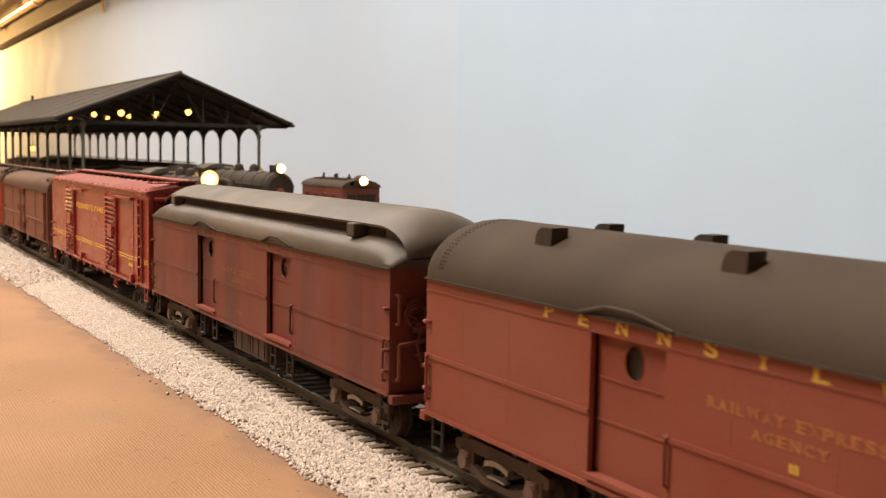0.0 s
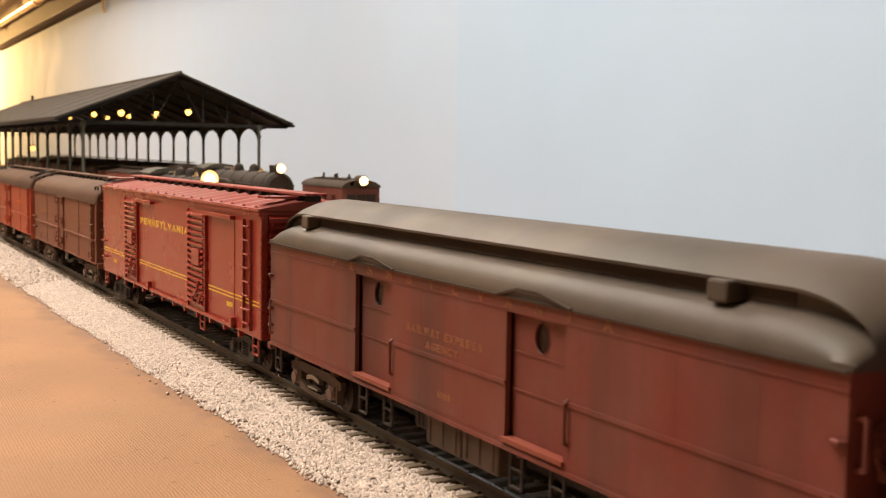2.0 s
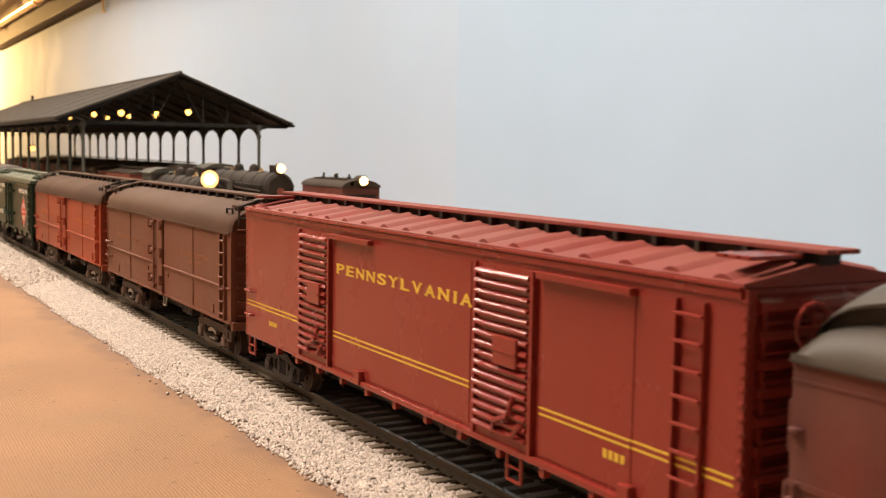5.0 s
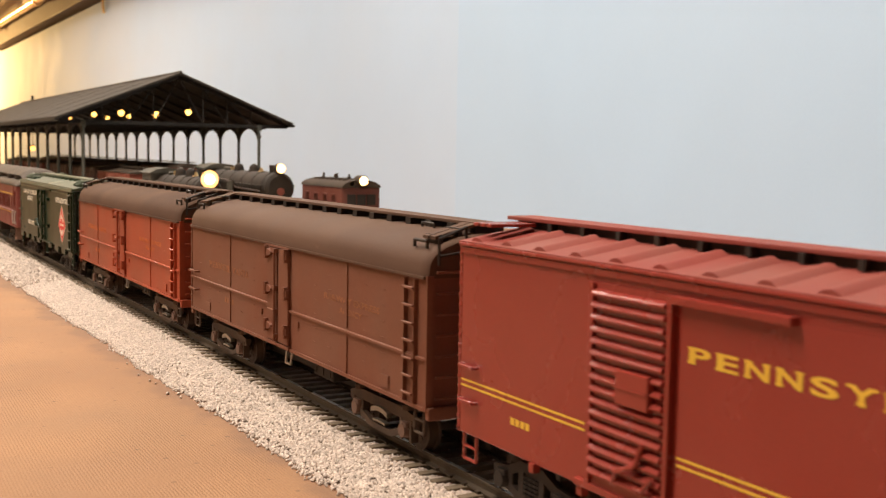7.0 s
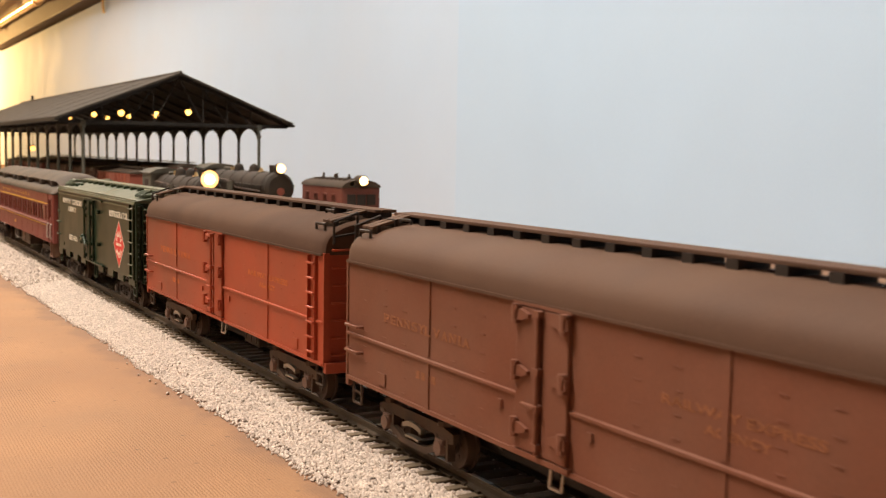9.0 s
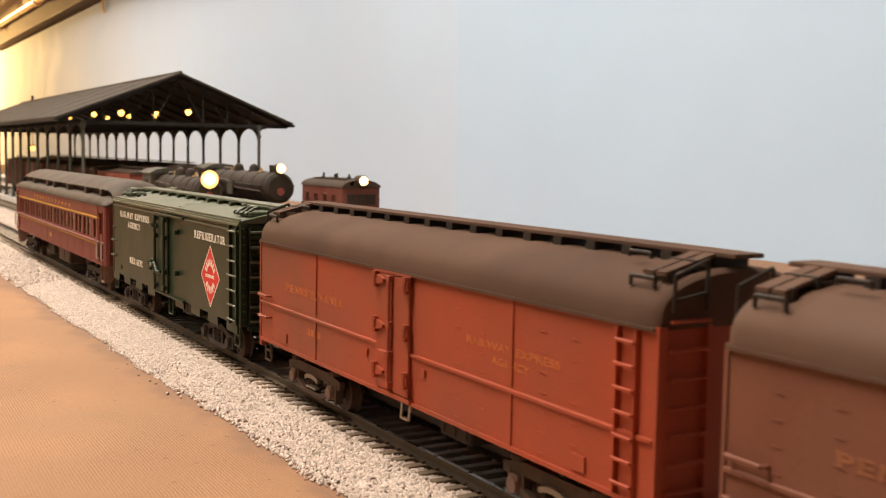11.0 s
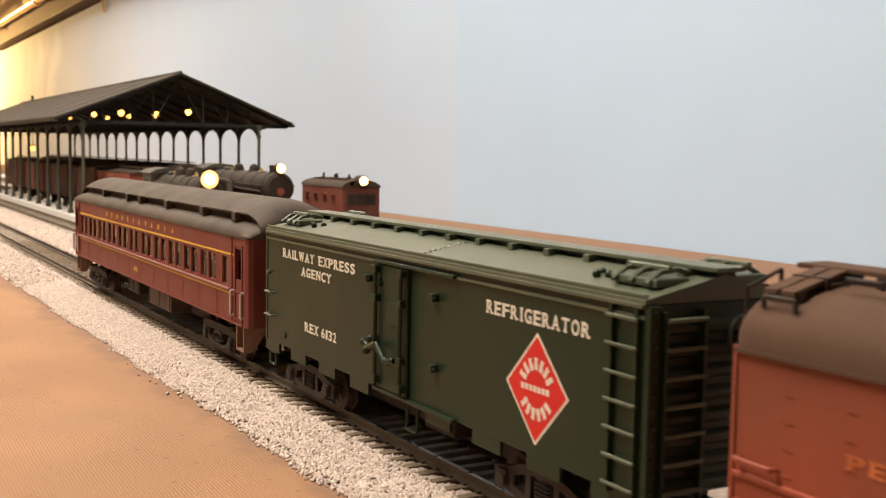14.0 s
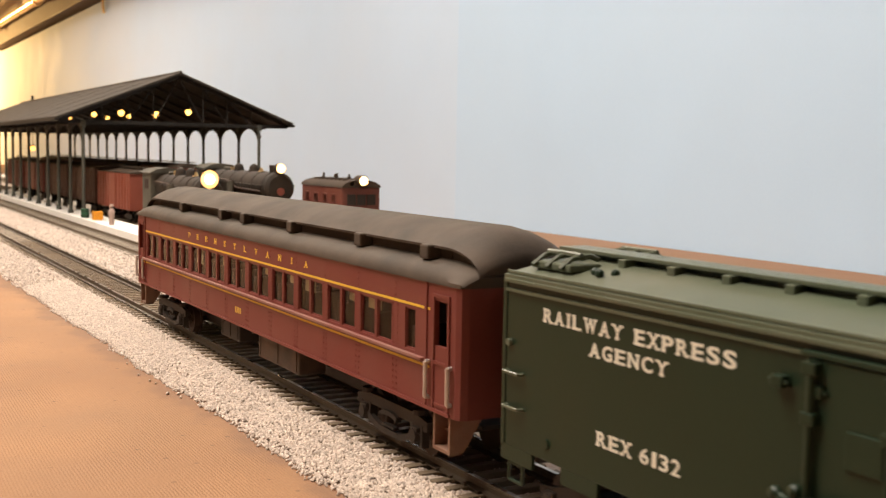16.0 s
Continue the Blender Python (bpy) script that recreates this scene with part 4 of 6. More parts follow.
# ---- double-door automobile box car ----
def box_car():
    mid, half = 567.9, 108.9
    car = rail_car("box_car", "bright red steel box car with two louvred door posts", "railway car", mid)
    z0, z1, W = 12.6, 53.0, 16.9
    bm = bmesh.new()
    box(bm, -W, W, -half, half, z0, z1, 0.3)
    part("body", bm, M_BOXRED, car)
    bm = bmesh.new()
    box(bm, -W - 0.5, -W, -half, half, z1 - 1.6, z1 - 0.4)
    box(bm, -W - 0.9, -W + 1, -half, half, z1 - 0.2, z1 + 0.5, 0.2)
    rivets(bm, -half + 1, half - 1, z1 - 1.0, -W - 0.5, 2.2)
    part("top_chord", bm, M_BOXRED, car)
    # sliding doors: plain sheets proud of the side, over the middle and right parts
    for a, b in ((-31.0, 40.0), (-84.5, -57.0)):
        bm = bmesh.new()
        box(bm, -W - 0.18, -W, a, b, z0 + 2.4, z1 - 3.4)
        part("side_sheet", bm, M_BOXRED, car)
    # louvred panels
    for a, b in ((41.2, 62.8), (-55.6, -33.4)):
        lv = bmesh.new()
        box(lv, -W - 0.6, -W, a, b, z0 + 1.6, z1 - 2.8)
        box(lv, -W - 1.3, -W - 0.6, a, a + 1.2, z0 + 1.6, z1 - 2.8, 0.15)
        box(lv, -W - 1.3, -W - 0.6, b - 1.2, b, z0 + 1.6, z1 - 2.8, 0.15)
        frame_ob = part("louvre_panel", lv, M_BOXRED, car, "panel of bright-edged louvres")
        n = 16
        for i in range(n):
            z = z0 + 3.2 + i * (z1 - 6.6 - z0) / n
            sl = bmesh.new()
            lip = [(-W - 0.6, z + 1.6), (-W - 1.2, z + 1.5), (-W - 1.65, z + 1.22), (-W - 1.9, z + 0.85), (-W - 1.85, z + 0.55), (-W - 0.6, z + 0.5)]
            sweep(sl, [[(x, y, q) for x, q in lip] for y in (a + 1.3, b - 1.3)])
            part("slat", sl, M_BOXRED, frame_ob, smooth=True)
        bx = bmesh.new()
        c = a + 7.4
        box(bx, -W - 2.3, -W - 0.6, c - 3.4, c + 5.2, 30.4, 36.4, 0.3)
        box(bx, -W - 2.5, -W - 2.2, c - 3.2, c + 5.0, 33.2, 33.6)
        part("placard_board", bx, M_BOXRED, frame_ob)
        lk = bmesh.new()
        path_rod(lk, [(-W - 1.2, c + 6, 16), (-W - 2.4, c + 4, 19), (-W - 2.4, c - 1, 21), (-W - 1.8, c - 2, 25)], 0.5, 6)
        path_rod(lk, [(-W - 1.4, c, 17), (-W - 2.4, c - 3, 17.4), (-W - 2.2, c - 5, 20)], 0.45, 6)
        part("door_latch", lk, M_BOXRED, frame_ob)
    bm = bmesh.new()
    box(bm, -W - 1.9, -W - 0.2, 16, 41, z1 - 4.0, z1 - 2.6, 0.2)
    part("door_track", bm, M_BOXRED, car, "hood of the upper door track")
    bm = bmesh.new()
    box(bm, -W - 1.9, -W - 0.2, -85, -57, z1 - 4.0, z1 - 2.6, 0.2)
    part("door_track", bm, M_BOXRED, car, "hood of the upper door track")
    bm = bmesh.new()
    box(bm, -W - 1.3, -W, -86, 66, z0 + 0.4, z0 + 1.7, 0.2)
    for i in range(12):
        y = -90 + i * 15.5
        box(bm, -W - 0.6, -W + 1.0, y - 0.8, y + 0.8, z0 - 1.6, z0 + 0.2)
    for y in (-84.5, 22):
        box(bm, -W - 1.8, -W, y - 1.5, y + 1.5, z0 + 0.6, z0 + 4.2, 0.2)
    part("bottom_rail", bm, M_BOXRED, car)
    # twin yellow stripes, broken by the louvres
    for z in (23.0, 24.2):
        for a, b, p in ((64.6, half - 0.6, 0.06), (-31.0, 40.0, 0.24), (-84.5, -57.0, 0.24), (-half + 0.5, -84.5, 0.06)):
            bm = bmesh.new()
            box(bm, -W - p, -W - p + 0.05, a, b, z - 0.22, z + 0.22)
            part("stripe", bm, M_YELLOW, car, "yellow pinstripe")
    slab_text("PENNSYLVANIA", 2.6, M_YELLOW, car, 38.2, 40.05, -W - 0.22, 71.0)
    char_bars(4, M_YELLOW, car, 88.8, 81.7, 18.6, 20.0, -W - 0.03, "small yellow number bars")
    char_bars(4, M_YELLOW, car, -77.0, -83.5, 19.6, 21.2, -W - 0.22, "small yellow number bars")
    ladder(car, -W - 0.1, -101.6, -95.2, 14.5, 50.0, 8, M_BOXRED)
    for z in (20, 27.5):
        grab(car, (-W, half - 7, z), (-W, half - 1.5, z), (-1.2, 0, 0), M_BOXRED, 0.42)
    for y in (half - 4, -half + 5, -48):
        step(car, y, -16.4, z0, 5.5, 5.0, M_BOXRED)
    # roof with ribs, running board, brake platform
    bm = bmesh.new()
    prism(bm, [(-W - 0.6, z1 + 0.1), (-W - 0.6, z1 + 0.8), (0, z1 + 3.6), (W + 0.6, z1 + 0.8), (W + 0.6, z1 + 0.1)], -half - 0.5, half + 0.5)
    roof = part("roof", bm, M_BOXROOF, car)
    for i in range(19):
        y = -half + 5 + i * (2 * half - 10) / 18
        bm = bmesh.new()
        for s in (-1, 1):
            sec = []
            for x, zz in ((3.6, 3.0), (10, 1.95), (W - 0.4, 0.85)):
                sec.append([(s * x, y + d, z1 + zz + h) for d, h in ((-3.0, -0.2), (-2.0, 0.2), (-0.9, 0.75), (0, 0.9), (0.9, 0.75), (2.0, 0.2), (3.0, -0.2))])
            sweep(bm, sec)
        part("roof_rib", bm, M_BOXROOF, roof, smooth=True)
    for x in (-3.6, -1.0, 1.6):
        bm = bmesh.new()
        box(bm, x, x + 2.2, -half - 3.5, half + 3.5, z1 + 4.9, z1 + 5.7, 0.15)
        part("roofwalk_board", bm, M_BOXROOF, car)
    for i in range(20):
        bm = bmesh.new()
        y = -half + 2 + i * (2 * half - 4) / 19
        box(bm, -4.0, 4.0, y - 0.6, y + 0.6, z1 + 3.2, z1 + 4.9)
        part("roofwalk_saddle", bm, M_UNDER, car)
    # added dark filler: shade below the roofwalk as a solid strip
    bm = bmesh.new()
    box(bm, -2.2, 2.4, -half - 1, half + 1, z1 + 3.0, z1 + 4.85)
    part("roofwalk_filler", bm, M_UNDER, car)
    for s in (-1, 1):
        y = s * half
        for i in range(3):
            bm = bmesh.new()
            box(bm, -15.0, -3.8, y - s * (2 + i * 2.6) - 1.0, y - s * (2 + i * 2.6) + 1.0, z1 + 4.0, z1 + 4.7, 0.15)
            part("lateral_board", bm, M_BOXRED, car)
        for i in range(9):
            bm = bmesh.new()
            z = z0 + 2.5 + i * 4.4
            sweep(bm, [[(x, y + s * d, z + q) for d, q in ((-0.3, -1.9), (1.5, -0.6), (1.5, 0.6), (-0.3, 1.9))] for x in (-14.6, 14.6)])
            part("end_rib", bm, M_BOXRED, car, "pressed rib of the steel end")
        bm = bmesh.new()
        for i in range(18):
            z = z0 + 1 + i * 2.2
            ball(bm, (-W + 0.4, y + s * 0.4, z), 0.75, 6)
        box(bm, -W, -W + 2.0, min(y, y + s * 0.9), max(y, y + s * 0.9), z0, z1)
        part("corner_post", bm, M_BOXRED, car)
        ladder(car, -13.5, y if s < 0 else y + 1.2, 0, 14, 50, 8, M_BOXRED, "end")
        bm = bmesh.new()
        for k in range(12):
            a0, a1 = k * math.pi / 6, (k + 1) * math.pi / 6
            rod(bm, (-5 + 3.6 * math.cos(a0), y + s * 2.6, 47 + 3.6 * math.sin(a0)), (-5 + 3.6 * math.cos(a1), y + s * 2.6, 47 + 3.6 * math.sin(a1)), 0.45, 6)
            if k % 3 == 0:
                rod(bm, (-5, y + s * 2.6, 47), (-5 + 3.6 * math.cos(a0), y + s * 2.6, 47 + 3.6 * math.sin(a0)), 0.35, 5)
        rod(bm, (-5, y, 47), (-5, y + s * 2.8, 47), 0.6, 8)
        part("brake_wheel", bm, M_BOXRED, car)
        coupler(car, y, s)
    underframe(car, half, z0, ((-10, -2, -20, -6, 6.5, M_UNDER), (2, 10, 5, 25, 6.5, M_UNDER)))
    truck(car, -86, 20, "freight", M_UNDER)
    truck(car, 86, 20, "freight", M_UNDER)


box_car()


# ---- express refrigerator cars with arched roofs ----
def express_reefer(label, mid, half, paint, roof_mat, letter):
    car = rail_car("express_refrigerator_car", label, "railway car", mid)
    z0, z1, W = 13.6, 44.6, 17.4
    bm = bmesh.new()
    box(bm, -W, W, -half, half, z0, z1, 0.2)
    part("body", bm, paint, car)
    d0, d1 = -7.6, 10.2
    bm = bmesh.new()
    box(bm, -W - 0.5, -W, -half, half, z0, z0 + 0.9)
    for a, b in ((-half, d0), (d1, half)):
        sweep(bm, [[(x, y, z) for x, z in ((-W, 25.15), (-W - 0.6, 25.15), (-W - 0.6, 25.75), (-W, 25.95))] for y in (a, b)])
    part("belt_rail", bm, paint, car)
    for y in (half - 43, -half + 43.0):
        for a, b in ((26.6, z1 - 0.6), (z0 + 0.9, 25.1)):
            bm = bmesh.new()
            box(bm, -W - 0.35, -W, y - 0.7, y + 0.7, a, b)
            part("batten", bm, paint, car)
    bm = bmesh.new()
    for y in (half - 10, half - 21, half - 31, half - 54, half - 66, -half + 10, -half + 22, -half + 32, -half + 54, -half + 64):
        for k in range(8):
            z = 15.5 + k * 3.9
            box(bm, -W - 0.14, -W, y - 1.0, y + 1.0, z, z + 0.22)
    part("rivet_row", bm, paint, car)["kind"] = "stuff"
    # insulated double door with hinges and lock bar
    for a, b in ((d0, (d0 + d1) / 2 - 0.2), ((d0 + d1) / 2 + 0.2, d1)):
        bm = bmesh.new()
        box(bm, -W - 0.9, -W, a + 0.3, b - 0.3, z0 + 1.6, z1 - 1.4, 0.25)
        d = part("door", bm, paint, car, "insulated side door")
        outer = a + 1.0 if a < 0 and b < 2 else b - 1.0
        for z in (19.4, 30.6, 41.6):
            bm = bmesh.new()
            s = 1 if outer < 1 else -1
            rod(bm, (-W - 1.5, outer, z - 1.9), (-W - 1.5, outer, z + 1.9), 0.8, 8)
            sweep(bm, [[(-W - d, outer + s * p, z + q * h) for d, q in ((0.9, -1), (1.7, -1), (1.7, 1), (0.9, 1))] for p, h in ((-1.3, 1.0), (0, 1.3), (2.2, 1.0), (4.4, 0.35))])
            for q in (-1.3, 1.3):
                box(bm, -W - 2.1, -W - 0.9, outer - 1.0, outer + 1.0, z + q - 0.3, z + q + 0.3)
            part("hinge", bm, paint, d)
    bm = bmesh.new()
    yb = (d0 + d1) / 2
    rod(bm, (-W - 1.8, yb, z0 + 2), (-W - 1.8, yb, z1 - 1.6), 0.45, 8)
    for z in (17, 24.5, 31.5, 42.5):
        box(bm, -W - 2.3, -W - 0.8, yb - 0.9, yb + 0.9, z - 0.6, z + 0.6)
    box(bm, -W - 2.5, -W - 1.6, yb - 0.2, yb + 4.5, 24.2, 25.0, 0.2)
    part("lock_bar", bm, paint, car, "upright door lock bar")
    bm = bmesh.new()
    box(bm, -W - 1.1, -W + 0.2, d0 - 0.6, d1 + 0.6, z0 + 0.4, z0 + 1.4)
    part("door_track", bm, paint, car)
    bm = bmesh.new()
    box(bm, -W - 1.0, -W + 0.2, d0 - 0.6, d1 + 0.6, z1 - 1.2, z1 - 0.6)
    part("door_track", bm, paint, car)
    for y in (d0 - 6, d1 + 6):
        bm = bmesh.new()
        box(bm, -W - 0.5, -W, y - 0.7, y + 0.7, 21.5, 23.2)
        part("bracket", bm, paint, car)
    for y in (half - 20, -half + 20):
        bm = bmesh.new()
        box(bm, -W - 0.4, -W, y - 2, y + 2, 15.4, 18.4)
        part("jacking_pad", bm, paint, car)
    # roof, running board, hatch platforms
    arch_roof(car, half, z1, 54.0, roof_mat, 0.6, n=20, flat=0.72)
    bm = bmesh.new()
    box(bm, -W - 0.9, -W - 0.3, -half, half, z1 - 0.8, z1 - 0.2)
    part("drip_rail", bm, roof_mat, car)
    for x in (-3.4, -1.1, 1.2):
        bm = bmesh.new()
        box(bm, x, x + 2.1, -half - 2.5, half + 2.5, 55.5, 56.3, 0.15)
        part("roofwalk_board", bm, roof_mat, car)
    for i in range(17):
        bm = bmesh.new()
        y = -half + 3 + i * (2 * half - 6) / 16
        box(bm, -3.8, 3.8, y - 1.4, y + 1.4, 53.4, 55.5)
        part("roofwalk_saddle", bm, M_UNDER, car)
    for s in (-1, 1):
        y = s * half
        for i in range(2):
            bm = bmesh.new()
            q = y - s * (3 + i * 3.2)
            sweep(bm, [[(x, q - 1.3, z), (x, q + 1.3, z), (x, q + 1.3, z + 0.7), (x, q - 1.3, z + 0.7)] for x, z in ((-14.5, 52.6), (-3.8, 55.4))])
            part("lateral_board", bm, roof_mat, car)
        bm = bmesh.new()
        for xx in (-13, -8):
            box(bm, xx - 0.5, xx + 0.5, min(y - s * 1.5, y - s * 8), max(y - s * 1.5, y - s * 8), 51.0 + (xx + 13) * 0.3, 53.6 + (xx + 13) * 0.3)
        part("platform_bracket", bm, M_UNDER, car)
        bm = bmesh.new()
        path_rod(bm, [(-15.8, y - s * 3, 50.5), (-15.8, y - s * 3, 52.2), (-15.8, y - s * 9, 52.2), (-15.8, y - s * 9, 50.5)], 0.4, 6)
        path_rod(bm, [(-9, y - s * 12, 54.4), (-9, y - s * 12, 55.4), (-9, y - s * 18, 55.4), (-9, y - s * 18, 54.4)], 0.35, 6)
        part("roof_grab_iron", bm, M_UNDER, car)
        # end details
        bm = bmesh.new()
        box(bm, -W - 0.3, -W + 1.4, min(y, y + s * 0.8), max(y, y + s * 0.8), z0, z1)
        box(bm, -7.0, -6.0, min(y, y + s * 0.8), max(y, y + s * 0.8), z0, z1)
        box(bm, -W, W, min(y, y + s * 1.8), max(y, y + s * 1.8), z0 - 2.0, z0 + 1.0, 0.3)
        part("end_post", bm, paint, car)
        bm = bmesh.new()
        for i in range(7):
            z = z0 + 3 + i * 4.8
            rod(bm, (-15.5, y + s * 1.2, z), (-7, y + s * 1.2, z), 0.36, 6)
        part("end_ladder", bm, paint, car)
        bm = bmesh.new()
        path_rod(bm, [(-15, y + s * 1.2, 47), (-15, y + s * 1.2, 53), (-8, y + s * 1.2, 55.5), (-8, y + s * 1.2, 47)], 0.35, 6)
        rod(bm, (-15, y + s * 1.2, 49), (-8, y + s * 1.2, 50), 0.3, 6)
        part("end_rail", bm, M_UNDER, car)
        coupler(car, y, s)
        step(car, y - s * 4, -16.4, z0, 6, 4.6, M_TRUCK)
    ladder(car, -W, -half + 4.4, -half + 9.4, z0 + 1.0, z1 - 1.2, 7, paint)
    for z in (21.5, 28.0):
        grab(car, (-W, half - 1.2, z), (-W, half - 8.5, z), (-1.4, 0, 0), paint, 0.45)
    bm = bmesh.new()
    path_rod(bm, [(-14.5, 2, z0), (-15.0, 2, z0 - 5), (-15.0, -2, z0 - 5), (-14.5, -2, z0)], 0.45, 6)
    part("door_step", bm, M_STEEL, car, "small metal step under the door")
    # one letter falls on the batten
    for word, start, wide, out in (("PENNSY", 20.5, 21.25, 0.06), ("L", 41.75, 3.39, 0.40), ("VANIA", 45.14, 16.36, 0.06)):
        slab_text(word, 2.1, letter, car, half - start, 31.2, -W - out, wide)
    lettering("RAILWAY EXPRESS", 1.6, letter, car, -32, 32.6, -W - 0.04, 0.03, width=34)
    lettering("AGENCY", 1.5, letter, car, -42, 29.8, -W - 0.04, 0.03, width=14)
    char_bars(4, letter, car, half - 37.5, half - 47, 20.6, 22.4, -W - 0.03, "faded number bars")
    underframe(car, half, z0, ((-11, -3, -24, -10, 7, M_UNDER), (2, 10, 8, 30, 7, M_UNDER)))
    truck(car, -60, 27, "express")
    truck(car, 60, 27, "express")


express_reefer("weathered brown express refrigerator car with an arched roof", 781.2, 89.7, M_BROWN, M_ROOF_BROWN, M_FADED)
express_reefer("orange-red express refrigerator car with a sooty arched roof", 979.8, 92.4, M_ORANGE, M_ROOF_RUST, M_GOLD_FADED)


# ---- dark green refrigerator car ----
def green_reefer():
    mid, half, lo = 1186.4, 84.4, -92.6
    car = rail_car("refrigerator_car", "dark green steel refrigerator car with a red diamond emblem", "railway car", mid)
    z0, z1, W = 14.2, 47.6, 17.0
    bm = bmesh.new()
    box(bm, -W, W, lo, half, z0, z1, 0.25)
    part("body", bm, M_GREEN, car)
    for i in range(9):
        y = lo + 8 + i * 20.6
        w = 5.5
        if abs(y) > 12:
            bm = bmesh.new()
            box(bm, -W, -W + 0.8, y - w, y + w, z0 - 3.0, z0 + 0.1)
            part("sill_tab", bm, M_GREEN, car)
    bm = bmesh.new()
    box(bm, -W - 0.9, -W + 0.5, lo, half, z1 - 0.5, z1 + 0.3, 0.15)
    box(bm, -W - 0.5, -W, lo, half, z1 - 2.3, z1 - 1.7)
    part("top_chord", bm, M_GREEN_LIT, car)
    bm = bmesh.new()
    box(bm, -W - 1.4, -W, -31, 8.2, z1 - 2.2, z1 - 1.4, 0.15)
    part("door_track", bm, M_GREEN, car)
    bm = bmesh.new()
    box(bm, -W - 1.2, -W, -31, 8.2, z0 - 0.3, z0 + 0.6, 0.15)
    part("door_track", bm, M_GREEN, car)
    bm = bmesh.new()
    box(bm, -W - 1.0, -W, -9.2, 7.4, z0 + 0.8, z1 - 2.4, 0.25)
    door = part("door", bm, M_GREEN, car, "insulated plug door")
    for y in (-7.6, 5.6):
        bm = bmesh.new()
        rod(bm, (-W - 1.9, y, z0 + 1), (-W - 1.9, y, z1 - 2.4), 0.6, 8)
        for z in (17, 23.5, 37, 44):
            box(bm, -W - 2.6, -W - 0.9, y - 1.2, y + 1.2, z - 0.9, z + 0.9, 0.2)
        part("door_post", bm, M_GREEN, door)
    bm = bmesh.new()
    box(bm, -W - 1.5, -W - 0.9, -6.2, -0.2, 31.4, 36.6, 0.15)
    part("placard_board", bm, M_GREEN, door)
    bm = bmesh.new()
    path_rod(bm, [(-W - 2.2, 11, 25.5), (-W - 3.0, 7, 24.6), (-W - 3.0, 3, 26.2), (-W - 3.0, -2, 22.4), (-W - 2.6, -6, 23.4)], 0.7, 8)
    for p, z in ((10.5, 25.4), (9.4, 23.4), (-2, 22.6), (7, 26.6)):
        ball(bm, (-W - 2.4, p, z), 1.1, 8)
    part("door_latch", bm, M_GREEN, door)
    for y, z in ((12, 41.0), (5, 40.8), (-21.6, 40.2), (-21.6, 24.4)):
        bm = bmesh.new()
        box(bm, -W - 1.8, -W, y - 1.1, y + 1.1, z - 0.9, z + 0.9, 0.25)
        rod(bm, (-W - 1.2, y - 1.8, z), (-W - 1.2, y + 1.8, z), 0.35, 6)
        part("stop_block", bm, M_GREEN, car)
    bm = bmesh.new()
    rod(bm, (-W - 0.4, 70, 17.6), (-W, 70, 17.6), 1.0, 10)
    part("drain_cap", bm, M_GREEN, car)
    # roof, in the paler green that carries overhead light in its colour
    bm = bmesh.new()
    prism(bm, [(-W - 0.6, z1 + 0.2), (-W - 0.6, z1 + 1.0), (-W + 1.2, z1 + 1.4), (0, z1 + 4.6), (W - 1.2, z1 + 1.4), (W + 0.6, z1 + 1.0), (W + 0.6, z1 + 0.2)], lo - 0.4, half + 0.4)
    roof = part("roof", bm, M_GREEN_LIT, car)
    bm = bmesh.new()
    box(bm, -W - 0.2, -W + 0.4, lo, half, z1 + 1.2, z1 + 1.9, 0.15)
    part("roof_edge_rib", bm, M_GREEN_LIT, roof)
    bm = bmesh.new()
    for i in range(9):
        f = i / 9
        x = -W + 2 + f * 12
        box(bm, x - 0.35, x + 0.35, -12.2, -11.6, z1 + 1.5 + f * 2.2, z1 + 1.5 + f * 2.2 + 0.45)
    part("roof_rivets", bm, M_CREAM, roof, "pale line of rivets across the roof")
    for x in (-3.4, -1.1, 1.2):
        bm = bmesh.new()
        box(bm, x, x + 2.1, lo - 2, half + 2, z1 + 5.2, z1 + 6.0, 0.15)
        part("roofwalk_board", bm, M_GREEN_LIT, car)
    # added filler strip that closes the see-through gap below the walk
    bm = bmesh.new()
    box(bm, -1.6, 2.6, lo, half, z1 + 3.6, z1 + 5.2)
    part("roofwalk_filler", bm, M_GREEN, car)
    for i in range(13):
        y = lo + 6 + i * (half - lo - 12) / 12
        bm = bmesh.new()
        box(bm, -4.6, 3.8, y - 1.0, y + 1.0, z1 + 3.6, z1 + 5.2, 0.2)
        part("roofwalk_saddle", bm, M_GREEN_LIT, car)
    for s in (-1, 1):
        y = half if s > 0 else lo
        for q in (11.0,):
            bm = bmesh.new()
            box(bm, -13, -5.4, min(y - s * 2.5, y - s * 15), max(y - s * 2.5, y - s * 15), z1 + 2.4, z1 + 4.0, 0.4)
            h = part("ice_hatch", bm, M_GREEN_LIT, car, "roof hatch cover")
            for a in (4.0, 8.5, 13.0):
                bm = bmesh.new()
                path_rod(bm, [(-14, y - s * a, z1 + 3.0), (-11, y - s * a, z1 + 5.0), (-7, y - s * a, z1 + 5.4), (-4.8, y - s * a, z1 + 4.6)], 0.55, 6)
                part("hatch_bar", bm, M_GREEN_LIT, h)
            bm = bmesh.new()
            path_rod(bm, [(-9.5, y - s * 3, z1 + 5.6), (-9.5, y - s * 14, z1 + 5.6)], 0.5, 6)
            part("hatch_bar", bm, M_GREEN_LIT, h)
            bm = bmesh.new()
            box(bm, 5.4, 13, min(y - s * 2.5, y - s * 15), max(y - s * 2.5, y - s * 15), z1 + 2.4, z1 + 4.0, 0.4)
            h = part("ice_hatch", bm, M_GREEN_LIT, car, "roof hatch cover")
